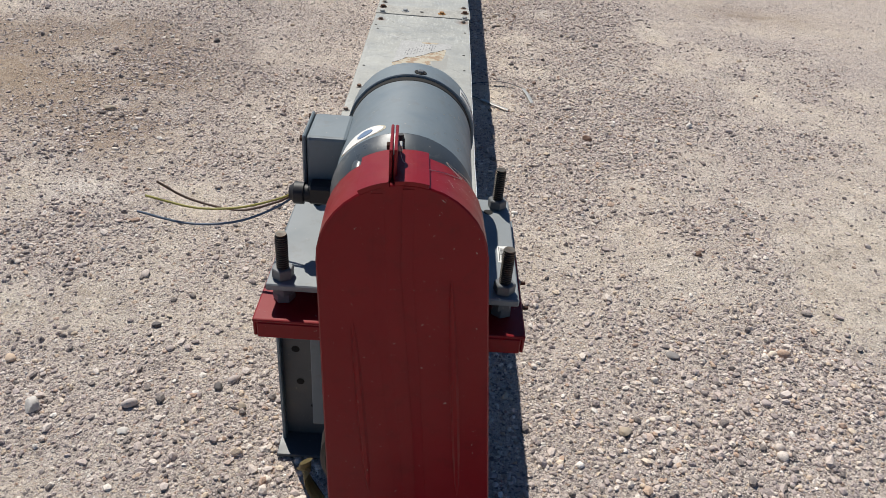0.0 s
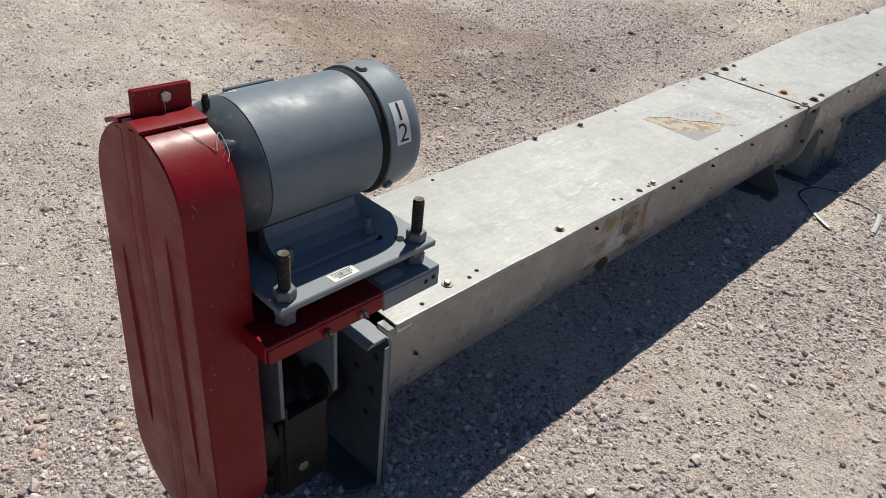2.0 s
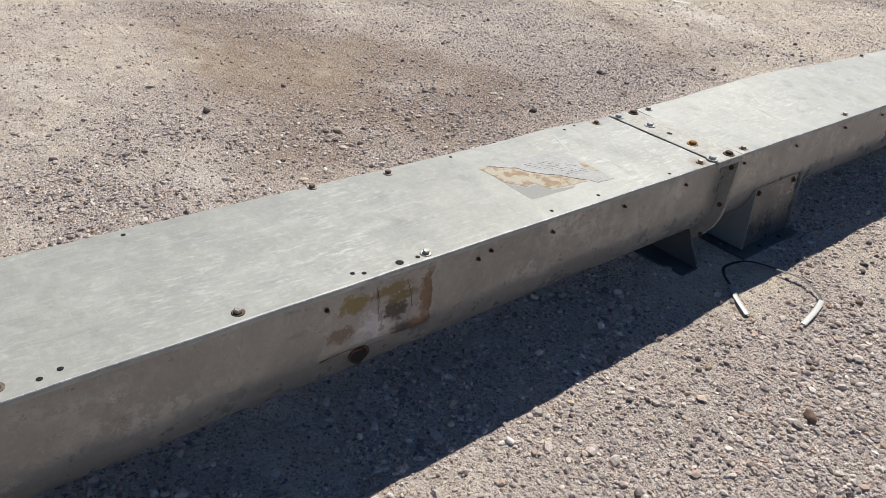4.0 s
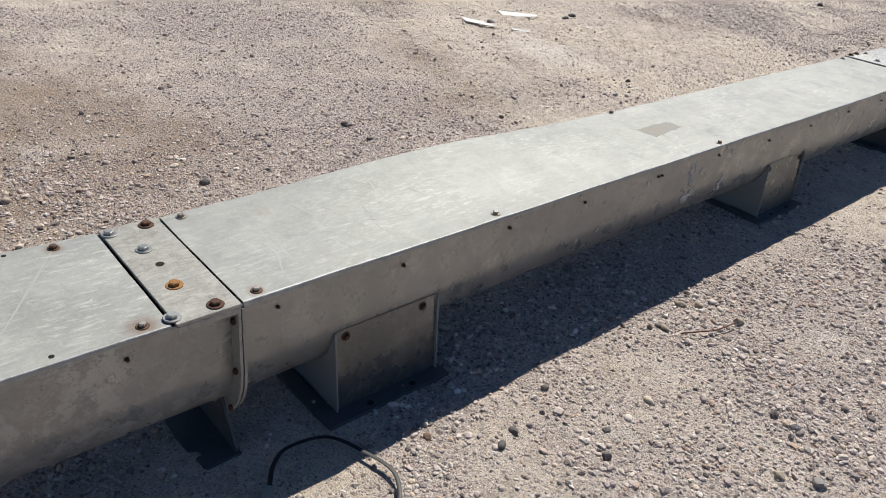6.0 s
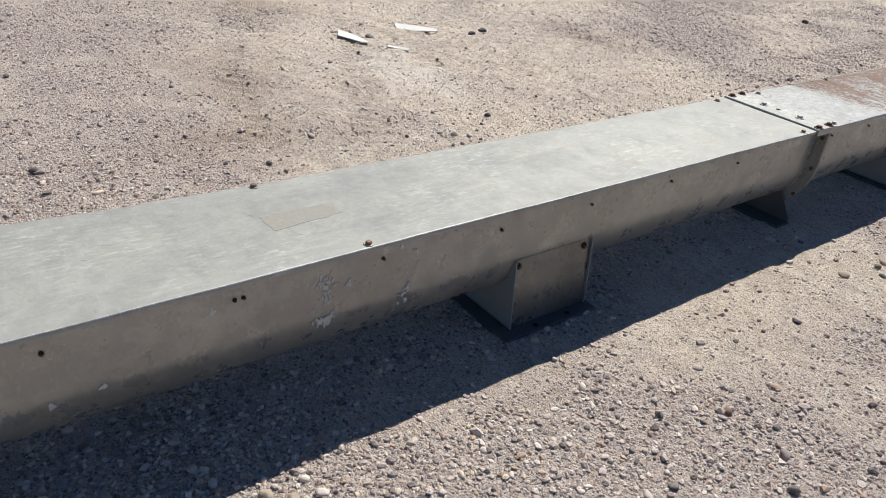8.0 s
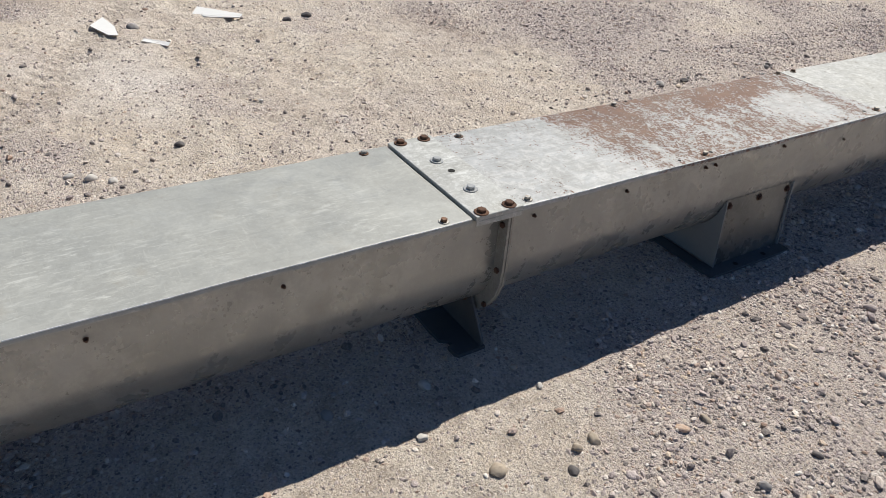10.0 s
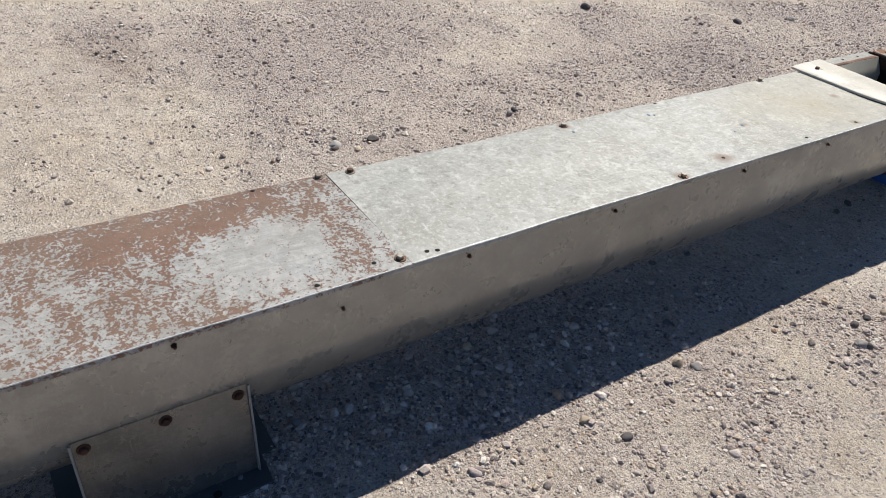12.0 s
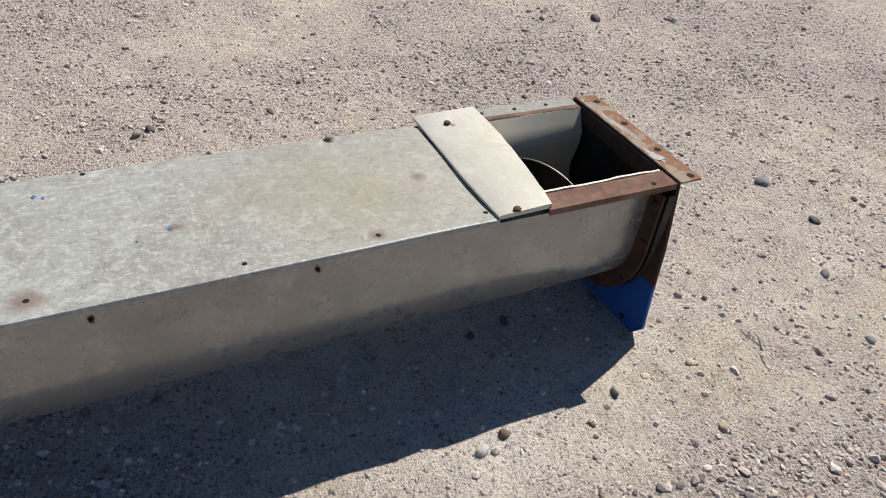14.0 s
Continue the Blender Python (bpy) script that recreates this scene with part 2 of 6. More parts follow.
def rusty_sheet_material():
    """Sheet with whitened zinc and flaking rust in swept bands, thick along the back of its middle."""
    k = Mat("rust_patched_sheet", 0.6, 0.08)
    c = k.mix(k.noise(5, 6, 0.65), (0.39, 0.40, 0.39), (0.31, 0.305, 0.285))
    c = k.mix(k.ramp(k.noise(9, 7, 0.75, warp=0.8), [(0.46, 0.0), (0.56, 0.5)]), c, (0.47, 0.485, 0.49))
    c = k.mix(k.ramp(k.noise(30, 7, 0.8, warp=0.5), [(0.47, 0.0), (0.58, 0.6)]), c, (0.58, 0.575, 0.555))
    c = k.mix(k.ramp(k.noise(1.0, 6, 0.7, k.stretch((70, 8, 70)), 0.6), [(0.34, 0.5), (0.5, 0.0)]), c, (0.27, 0.265, 0.24))
    x, y = k.axis("X"), k.axis("Y")
    body = k.math("MULTIPLY", k.math("MULTIPLY", k.math("SUBTRACT", y, 7.233), 7.0, True), k.math("MULTIPLY", k.math("SUBTRACT", 8.43, y), 5.0, True))
    band = k.noise(1.0, 4, 0.55, k.stretch((5, 13, 1), (0.6, 0.2, 0)), 1.6)
    broad = k.noise(1.0, 4, 0.6, k.stretch((6, 3.0, 1), (2.6, 1.2, 0)), 0.8)
    bare = k.spot(0.03, 8.09, 0.14, 0.17, 0.6)
    thick = k.spot(-0.10, 7.90, 0.10, 0.30, 0.8)
    mask = k.math("ADD", k.math("MULTIPLY", band, 0.9), k.math("MULTIPLY", broad, 0.5))
    mask = k.math("ADD", mask, k.math("ADD", k.math("MULTIPLY", k.noise(52, 8, 0.85), 2.3), k.math("MULTIPLY", k.noise(150, 3, 0.7), 1.9)))
    mask = k.math("ADD", mask, k.math("ADD", k.math("MULTIPLY", body, 0.42), k.math("MULTIPLY", thick, 0.22)))
    mask = k.math("SUBTRACT", mask, k.math("ADD", k.math("MULTIPLY", bare, 0.42), k.math("MULTIPLY", x, 0.75)))
    edge = k.math("MULTIPLY", k.math("SUBTRACT", mask, 3.11), 9.0, True)
    rust = k.mix(k.ramp(k.noise(26, 7, 0.8), [(0.36, 0.0), (0.64, 1.0)]), (0.105, 0.044, 0.026), (0.205, 0.098, 0.058))
    rust = k.mix(k.math("MULTIPLY", k.spot(-0.08, 7.95, 0.08, 0.22, 1.0), 0.5), rust, (0.20, 0.088, 0.042))
    c = k.mix(k.math("MULTIPLY", edge, 0.92), c, rust)
    c = k.mix(k.math("MULTIPLY", k.math("MULTIPLY", body, 0.25), k.ramp(k.noise(6, 5, 0.7), [(0.35, 0.2), (0.6, 1.0)])), c, (0.33, 0.265, 0.205))
    h = k.math("ADD", k.math("MULTIPLY", edge, 0.5), k.math("MULTIPLY", k.noise(180, 3), 0.25))
    return k.done(c, k.math("ADD", k.math("MULTIPLY", edge, 0.30), 0.5), 0.06, h, 0.45, 0.004)


def paint_material(name, tone, worn, rough=0.35, grime=(0.12, 0.10, 0.08), amount=0.35, spec=0.5):
    k = Mat(name, rough, spec=spec)
    c = k.mix(k.ramp(k.noise(6, 5, 0.65), [(0.35, 0.0), (0.75, 0.6)]), tone, worn)
    c = k.mix(k.ramp(k.noise(24, 6, 0.72), [(0.55, 0.0), (0.72, amount)]), c, grime)
    c = k.mix(k.ramp(k.noise(140, 3, 0.6), [(0.70, 0.0), (0.74, 0.55)]), c, (0.42, 0.38, 0.33))
    r = k.ramp(k.noise(18, 5), [(0.3, rough - 0.08), (0.7, rough + 0.2)])
    return k.done(c, r, bump=k.math("ADD", k.noise(5, 2), k.math("MULTIPLY", k.noise(240, 3), 0.08)), depth=0.10, dist=0.01)


def lacquer(m, weight, rough):
    b = m.node_tree.nodes["Principled BSDF"]
    b.inputs["Coat Weight"].default_value, b.inputs["Coat Roughness"].default_value = weight, rough
    return m


def rust_material(name, a, b, rough=0.85):
    k = Mat(name, rough, spec=0.25)
    c = k.mix(k.ramp(k.noise(18, 6, 0.7), [(0.35, 0.0), (0.65, 1.0)]), a, b)
    c = k.mix(k.ramp(k.noise(70, 4, 0.7), [(0.55, 0.0), (0.75, 0.6)]), c, (0.08, 0.05, 0.04))
    return k.done(c, bump=k.noise(150, 4), depth=0.4, dist=0.003)


def blotched_material(name, ground, blot, scale, level):
    """Crisp-edged stains on a paler ground."""
    k = Mat(name, 0.8, spec=0.2)
    c = k.mix(k.noise(90, 4, 0.7), ground, tuple(v * 0.85 for v in ground))
    c = k.mix(k.ramp(k.noise(scale, 6, 0.72), [(level, 0.0), (level + 0.06, 0.85)]), c, k.mix(k.noise(160, 3), blot, tuple(v * 1.5 for v in blot)))
    return k.done(c, bump=k.noise(200, 4), depth=0.3, dist=0.002)


def bolt_material():
    k = Mat("bolt_steel", 0.5, 0.6)
    c = k.ramp(k.random(), [(0.0, (0.42, 0.41, 0.38)), (0.4, (0.36, 0.33, 0.28)), (0.5, (0.18, 0.10, 0.06)), (0.75, (0.12, 0.072, 0.052)), (1.0, (0.40, 0.36, 0.30))])
    c = k.mix(k.ramp(k.noise(220, 4), [(0.45, 0.0), (0.7, 0.6)]), c, (0.15, 0.09, 0.06))
    return k.done(c, bump=k.noise(500, 2), depth=0.2, dist=0.001)


def thread_material():
    k = Mat("threaded_steel", 0.5, 0.7)
    w = k.t.nodes.new("ShaderNodeTexWave")
    w.bands_direction = "Z"
    w.inputs["Scale"].default_value = 80.0
    k.t.links.new(k.pos, w.inputs["Vector"])
    c = k.mix(w.outputs["Fac"], (0.02, 0.019, 0.018), (0.10, 0.092, 0.08))
    c = k.mix(k.ramp(k.noise(60), [(0.5, 0.0), (0.7, 0.5)]), c, (0.16, 0.09, 0.05))
    return k.done(c, bump=w.outputs["Fac"], depth=0.9, dist=0.003)


def plain_material(name, tone, rough=0.6, metal=0.0, vary=0.25, scale=20):
    k = Mat(name, rough, metal)
    dark = tuple(v * (1 - vary) for v in tone)
    return k.done(k.mix(k.noise(scale, 5, 0.65), tone, dark), bump=k.noise(scale * 8, 3), depth=0.12, dist=0.002)


GROUND, STONE = ground_material(), stone_material()
SHEET = sheet_material("weathered_galvanised_sheet", (0.368, 0.371, 0.342), (0.318, 0.318, 0.290), flecks=0.2, scuffs=0.8, mottle=0.22, dents=0.06, spots=((-0.166, 3.069, 0.024), (0.171, 3.115, 0.032), (0.173, 3.33, 0.022), (0.175, 2.162, 0.016), (-0.172, 3.331, 0.018)))
SHEET_TAIL = sheet_material("stained_galvanised_sheet", (0.40, 0.40, 0.375), (0.31, 0.30, 0.26), 0.08, 0.5, 0.2,
                            ((0.148, 9.236, 0.035), (0.028, 9.463, 0.022), (0.177, 9.060, 0.03), (-0.168, 8.984, 0.02), (0.163, 9.779, 0.02), (0.0, 9.927, 0.02)), 0.75, 0.6, 0.75, (0.02, 9.80, 0.30, 0.42))
SHEET_WALL = sheet_material("dull_galvanised_wall", (0.328, 0.332, 0.318), (0.275, 0.277, 0.262), 0.55, 0.30, 0.12, (), 0.22, 0.0, 0.20, None, 0.4, 0.06)
SHEET_SCABBED = sheet_material("flaking_galvanised_wall", (0.295, 0.295, 0.280), (0.24, 0.237, 0.222), 0.42, 0.32, 0.15, (), 0.30, 0.2, 0.30, None, 1.0, 0.08)
JOINT = sheet_material("stained_joint_steel", (0.30, 0.293, 0.265), (0.20, 0.187, 0.155), 0.12, 0.55, 0.3, (), 0.3, 0.6, 0.5)
JOINT_DARK = sheet_material("brown_joint_steel", (0.345, 0.338, 0.305), (0.25, 0.235, 0.20), 0.12, 0.55, 0.3, (), 0.4, 0.6, 0.6)
JOINT_PALE = sheet_material("mottled_joint_steel", (0.44, 0.445, 0.425), (0.34, 0.335, 0.30), 0.10, 0.5, 0.3, (), 0.4, 0.8, 0.6)
RUSTY_SHEET = rusty_sheet_material()
# Paler than the covers: the highlight on their worn fold is in this colour.
EDGE = sheet_material("rubbed_zinc_edge_glint", (0.68, 0.68, 0.66), (0.44, 0.44, 0.42), 0.3, 0.4, 0.3, (), 0.6, 0.4, 0.6)
GREY_PAINT = paint_material("grey_machine_enamel", (0.150, 0.188, 0.213), (0.178, 0.213, 0.236), 0.50)
# Oily enamel, darker than the frame's to carry the shade on the bell.
BELL = paint_material("oily_shaded_bell_enamel", (0.066, 0.080, 0.092), (0.092, 0.107, 0.117), 0.30, (0.26, 0.255, 0.24), 0.55)
GREY_PLATE = paint_material("grey_plate_paint", (0.20, 0.225, 0.24), (0.25, 0.265, 0.275), 0.45)
DARK_PAINT = paint_material("dark_foot_paint", (0.065, 0.074, 0.083), (0.09, 0.095, 0.10), 0.42)
SADDLE = sheet_material("grey_saddle_steel", (0.185, 0.192, 0.190), (0.115, 0.12, 0.118), 0.60, 0.30, 0.15, (), 0.3, 0.3, 0.4, None, 0.5, 0.08)
RED = lacquer(paint_material("red_guard_paint", (0.225, 0.006, 0.010), (0.18, 0.005, 0.008), 0.36, (0.085, 0.008, 0.008), 0.3, 0.18), 0.15, 0.26)
BLUE = paint_material("blue_plate_paint", (0.012, 0.10, 0.40), (0.01, 0.07, 0.28), 0.45)
RUST = rust_material("brown_rust", (0.115, 0.058, 0.040), (0.25, 0.150, 0.110))
RUST_ORANGE = blotched_material("orange_rust", (0.36, 0.29, 0.22), (0.20, 0.085, 0.042), 20, 0.42)
RUST_DARK = rust_material("dark_rust", (0.05, 0.026, 0.019), (0.095, 0.05, 0.034))
# Oily castings; the near-black also paints shade in the outlet and label tear.
CASTING_AND_SHADE = rust_material("oily_casting_and_shade", (0.010, 0.010, 0.011), (0.024, 0.021, 0.018), 0.45)
BOLT, THREAD = bolt_material(), thread_material()
ZINC = plain_material("dusty_zinc_bolt", (0.50, 0.50, 0.48), 0.38, 0.6, 0.35, 120)
BOLT_RUST = rust_material("rusted_bolt", (0.085, 0.045, 0.032), (0.155, 0.082, 0.048), 0.8)
BOLT_ORANGE = rust_material("orange_rusted_bolt", (0.30, 0.145, 0.05), (0.40, 0.22, 0.09), 0.85)
NUT_GREY = paint_material("grey_nut_paint", (0.12, 0.13, 0.14), (0.16, 0.16, 0.16), 0.45)
HOLE = plain_material("dark_hole", (0.012, 0.011, 0.010), 0.9)
PLASTIC = sheet_material("white_plastic_strip", (0.61, 0.585, 0.515), (0.55, 0.505, 0.41), 0.0, 0.5, 0.08, ((-0.152, 10.075, 0.008),), 0.1, 0.1, 0.12)
LINER = plain_material("cream_liner", (0.66, 0.60, 0.47), 0.5, vary=0.25, scale=9)
PAPER = plain_material("white_paper", (0.78, 0.77, 0.74), 0.7, vary=0.08)
LABEL_GREY = sheet_material("torn_label_paper", (0.41, 0.408, 0.395), (0.36, 0.358, 0.345), 0.0, 0.7, 0.1, (), 0.5, 0.6, 0.3)
LABEL_TAN = blotched_material("label_adhesive", (0.54, 0.49, 0.385), (0.27, 0.18, 0.115), 34, 0.49)
LABEL_FILM = blotched_material("label_film", (0.385, 0.385, 0.36), (0.34, 0.30, 0.25), 110, 0.55)
INK = plain_material("black_ink", (0.02, 0.02, 0.02), 0.5)
LABEL_BLUE = plain_material("faded_blue_print", (0.16, 0.24, 0.38), 0.5)
RUBBER = plain_material("black_rubber", (0.022, 0.022, 0.024), 0.55)
TAPE = plain_material("silver_tape", (0.42, 0.42, 0.41), 0.45, 0.3)
WIRE_BLUE = plain_material("blue_wire", (0.10, 0.15, 0.22), 0.45)
WIRE_YELLOW = plain_material("yellow_green_wire", (0.42, 0.38, 0.08), 0.45)
WIRE_BROWN = plain_material("brown_wire", (0.12, 0.07, 0.05), 0.45)
BRASS = plain_material("tarnished_tag", (0.20, 0.16, 0.07), 0.5, 0.5)
WEB = plain_material("old_cobweb", (0.55, 0.52, 0.46), 0.9)


# ---- mesh helpers ----
AT = {}


def thing(name, loc, label, category, group="", kind=""):
    """A top-level Empty at its base; its parts are given in world metres."""
    e = new(name)
    e.empty_display_size = 0.05
    e.location = loc
    AT[e.name] = Vector(loc)
    return tagged(e, label, category, group, kind)


def part(name, bm, material, parent=None, label="", smooth=False):
    me = bpy.data.meshes.new(name)
    base = AT[parent.name] if parent else Vector((0, 0, 0))
    bmesh.ops.translate(bm, verts=bm.verts, vec=-base)
    bmesh.ops.recalc_face_normals(bm, faces=bm.faces)
    bm.to_mesh(me)
    bm.free()
    if smooth:
        me.shade_smooth()
        me.set_sharp_from_angle(angle=radians(38))
    me.materials.append(material)
    ob = new(name, me)
    ob.parent = parent
    AT[ob.name] = base
    return tagged(ob, label)


def shared(name, me, parent, m, label=""):
    """An object on a mesh that it shares with others of its kind, at a world pose under a parent."""
    ob = new(name, me)
    ob.parent = parent
    ob.matrix_basis = Matrix.Translation(-AT[parent.name]) @ m
    AT[ob.name] = m.translation
    return tagged(ob, label)


def sub(name, me, parent):
    """A part on a shared mesh, at its parent's own origin."""
    ob = new(name, me)
    ob.parent = parent
    return ob


def mesh_of(name, bm, material, smooth=False):
    me = bpy.data.meshes.new(name)
    bmesh.ops.recalc_face_normals(bm, faces=bm.faces)
    bm.to_mesh(me)
    bm.free()
    if smooth:
        me.shade_smooth()
        me.set_sharp_from_angle(angle=radians(38))
    me.materials.append(material)
    return me


def box(x0, x1, y0, y1, z0, z1, bevel=0.0015, segments=1, bm=None):
    bm = bm or bmesh.new()
    g = bmesh.ops.create_cube(bm, size=1.0, matrix=Matrix.Translation(((x0 + x1) / 2, (y0 + y1) / 2, (z0 + z1) / 2)) @ Matrix.Diagonal((x1 - x0, y1 - y0, z1 - z0, 1)))
    if bevel:
        edges = list({e for v in g["verts"] for e in v.link_edges})
        bmesh.ops.bevel(bm, geom=edges, offset=bevel, segments=segments, profile=0.5, affect="EDGES")
    return bm


def prism(points, axis, a, b, bevel=0.0, bm=None):
    """A polygon in the two other axes (in xyz order), extruded along axis from a to b."""
    bm = bm or bmesh.new()
    i = "xyz".index(axis)
    full = lambda p, v: tuple(list(p[:i]) + [v] + list(p[i:]))  # noqa: E731
    lo = [bm.verts.new(full(p, a)) for p in points]
    hi = [bm.verts.new(full(p, b)) for p in points]
    n = len(points)
    faces = [bm.faces.new(lo), bm.faces.new(hi[::-1])]
    faces += [bm.faces.new((lo[j], hi[j], hi[(j + 1) % n], lo[(j + 1) % n])) for j in range(n)]
    if bevel:
        bmesh.ops.bevel(bm, geom=list({e for f in faces[:2] for e in f.edges}), offset=bevel, segments=1, affect="EDGES")
    return bm


def rings(loops, closed=True, caps=True, bm=None):
    """Skin over loops of equal length; closed: each loop is a ring."""
    bm = bm or bmesh.new()
    rows = [[bm.verts.new(p) for p in loop] for loop in loops]
    n = len(rows[0])
    for a, b in zip(rows, rows[1:]):
        for j in range(n if closed else n - 1):
            bm.faces.new((a[j], a[(j + 1) % n], b[(j + 1) % n], b[j]))
    if caps and closed:
        bm.faces.new(rows[0][::-1])
        bm.faces.new(rows[-1])
    return bm


def lathe(profile, centre, axis="y", seg=48, caps=True, bm=None):
    """Rings of (along, radius) about an axis through centre."""
    loops = []
    for s, r in profile:
        loop = []
        for j in range(seg):
            a = 2 * math.pi * j / seg
            u, w = r * math.cos(a), r * math.sin(a)
            p = {"y": (u, s, w), "x": (s, u, w), "z": (u, w, s)}[axis]
            loop.append(tuple(c + q for c, q in zip(centre, p)))
        loops.append(loop)
    return rings(loops, True, caps, bm)


def tube(path, r, seg=8, bm=None, flat=1.0):
    """A round (or flattened) line along points."""
    pts = [Vector(p) for p in path]
    loops = []
    for i, p in enumerate(pts):
        d = (pts[min(i + 1, len(pts) - 1)] - pts[max(i - 1, 0)]).normalized()
        s = d.cross(Vector((0, 0, 1)))
        s = s.normalized() if s.length > 1e-4 else Vector((1, 0, 0))
        u = s.cross(d).normalized()
        loops.append([p + s * (r * math.cos(2 * math.pi * j / seg)) + u * (r * flat * math.sin(2 * math.pi * j / seg)) for j in range(seg)])
    return rings(loops, bm=bm)


def smooth_line(points, n=8):
    """Points along a Catmull-Rom curve."""
    p = [Vector(q) for q in points]
    p = [p[0] * 2 - p[1], *p, p[-1] * 2 - p[-2]]
    out = []
    for a, b, c, d in zip(p, p[1:], p[2:], p[3:]):
        for k in range(n):
            t = k / n
            out.append(0.5 * (2 * b + (c - a) * t + (2 * a - 5 * b + 4 * c - d) * t * t + (3 * b - a - 3 * c + d) * t ** 3))
    return [*out, p[-2]]


def hex_mesh(name, across, height, material, dome=True):
    r = across / math.sqrt(3)
    ring = lambda rad, z: [(rad * math.cos(math.pi / 3 * j), rad * math.sin(math.pi / 3 * j), z) for j in range(6)]  # noqa: E731
    loops = [ring(r, 0), ring(r, height * 0.8), ring(r * 0.82, height)] if dome else [ring(r * 0.92, 0), ring(r, height * 0.1), ring(r, height * 0.9), ring(r * 0.9, height)]
    return mesh_of(name, rings(loops), material)


def disc_mesh(name, r, h, material, seg=16):
    return mesh_of(name, lathe([(0, r * 0.98), (h * 0.6, r), (h, r * 0.93)], (0, 0, 0), "z", seg), material, True)


BOLT_HEAD, WASHER = hex_mesh("bolt", 0.0130, 0.0060, BOLT), disc_mesh("washer", 0.0118, 0.0020, BOLT)
BIG_HEAD, BIG_WASHER = hex_mesh("bolt", 0.0185, 0.0085, BOLT), disc_mesh("washer", 0.0165, 0.0028, BOLT, 20)
HOLE_DISC = disc_mesh("bolt_hole", 0.0048, 0.0006, HOLE, 14)
HOLE_BIG = disc_mesh("bolt_hole", 0.0085, 0.0006, HOLE, 16)
SCREW = mesh_of("screw_end", lathe([(0, 0.0033), (0.0100, 0.0033), (0.0108, 0.0024)], (0, 0, 0), "z", 8), RUST_DARK)
SCREW_NUT = hex_mesh("nut", 0.0095, 0.0042, RUST_DARK, False)
FINISHES = {"": (BOLT_HEAD, WASHER, BIG_HEAD, BIG_WASHER)}
for finish, coat in (("zinc", ZINC), ("rust", BOLT_RUST), ("orange", BOLT_ORANGE), ("dark", RUST_DARK)):
    FINISHES[finish] = (hex_mesh("bolt", 0.0130, 0.0060, coat), disc_mesh("washer", 0.0118, 0.0020, coat), hex_mesh("bolt", 0.0180, 0.0070, coat), disc_mesh("washer", 0.0165, 0.0024, coat, 20))
GREY_HEAD = hex_mesh("bolt", 0.015, 0.008, NUT_GREY)
NUT = hex_mesh("nut", 0.030, 0.017, NUT_GREY, False)
UP, RIGHT, FRONT = Matrix.Identity(4), pose(0, 0, 0, 0, 90, 0), pose(0, 0, 0, 90, 0, 0)
rng = random.Random(7)


def bolt(parent, x, y, z, turn=UP, big=False, finish=""):
    m = Matrix.Translation((x, y, z)) @ turn
    spin = pose(0, 0, 0, rng.uniform(-2, 2), rng.uniform(-2, 2), rng.uniform(0, 60))
    kind = FINISHES[finish][2:] if big else FINISHES[finish][:2]
    h = shared("bolt", kind[0], parent, m @ pose(0, 0, 0.0024) @ spin, {"": "", "zinc": "bright zinc bolt", "rust": "brown rusted bolt", "orange": "orange rusted bolt", "dark": "blackened bolt"}[finish])
    w = sub("washer", kind[1], h)
    w.matrix_basis = pose(0, 0, -0.0024)
    return h


def hole(parent, x, y, z, turn=UP, big=False):
    return shared("bolt_hole", HOLE_BIG if big else HOLE_DISC, parent, Matrix.Translation((x, y, z)) @ turn)


def screw(parent, x, y, z):
    s = shared("screw_end", SCREW, parent, Matrix.Translation((x, y, z)) @ RIGHT @ pose(0, 0, 0, rng.uniform(-6, 6), rng.uniform(-6, 6), 0))
    sub("nut", SCREW_NUT, s)
    return s


# ---- ground ----
def value_noise(x, y, cell, seed):
    """Smooth random heights on a lattice, for arrays."""
    r = np.random.RandomState(seed).rand(256, 256)
    u, v = x / cell + 70.3, y / cell + 41.7
    i, j = np.floor(u).astype(int), np.floor(v).astype(int)
    f, g = u - i, v - j
    f, g = f * f * (3 - 2 * f), g * g * (3 - 2 * g)
    at = lambda a, b: r[a % 256, b % 256]  # noqa: E731
    return (at(i, j) * (1 - f) + at(i + 1, j) * f) * (1 - g) + (at(i, j + 1) * (1 - f) + at(i + 1, j + 1) * f) * g - 0.5


def worked(x, y):
    """1 over the yard that is walked past, fading to 0 on the plain beyond."""
    beyond = np.maximum(0, np.maximum(-4.6 - x, x - 2.2)) + np.maximum(0, np.maximum(-0.6 - y, y - 14.0))
    return np.exp(-1.5 * beyond)


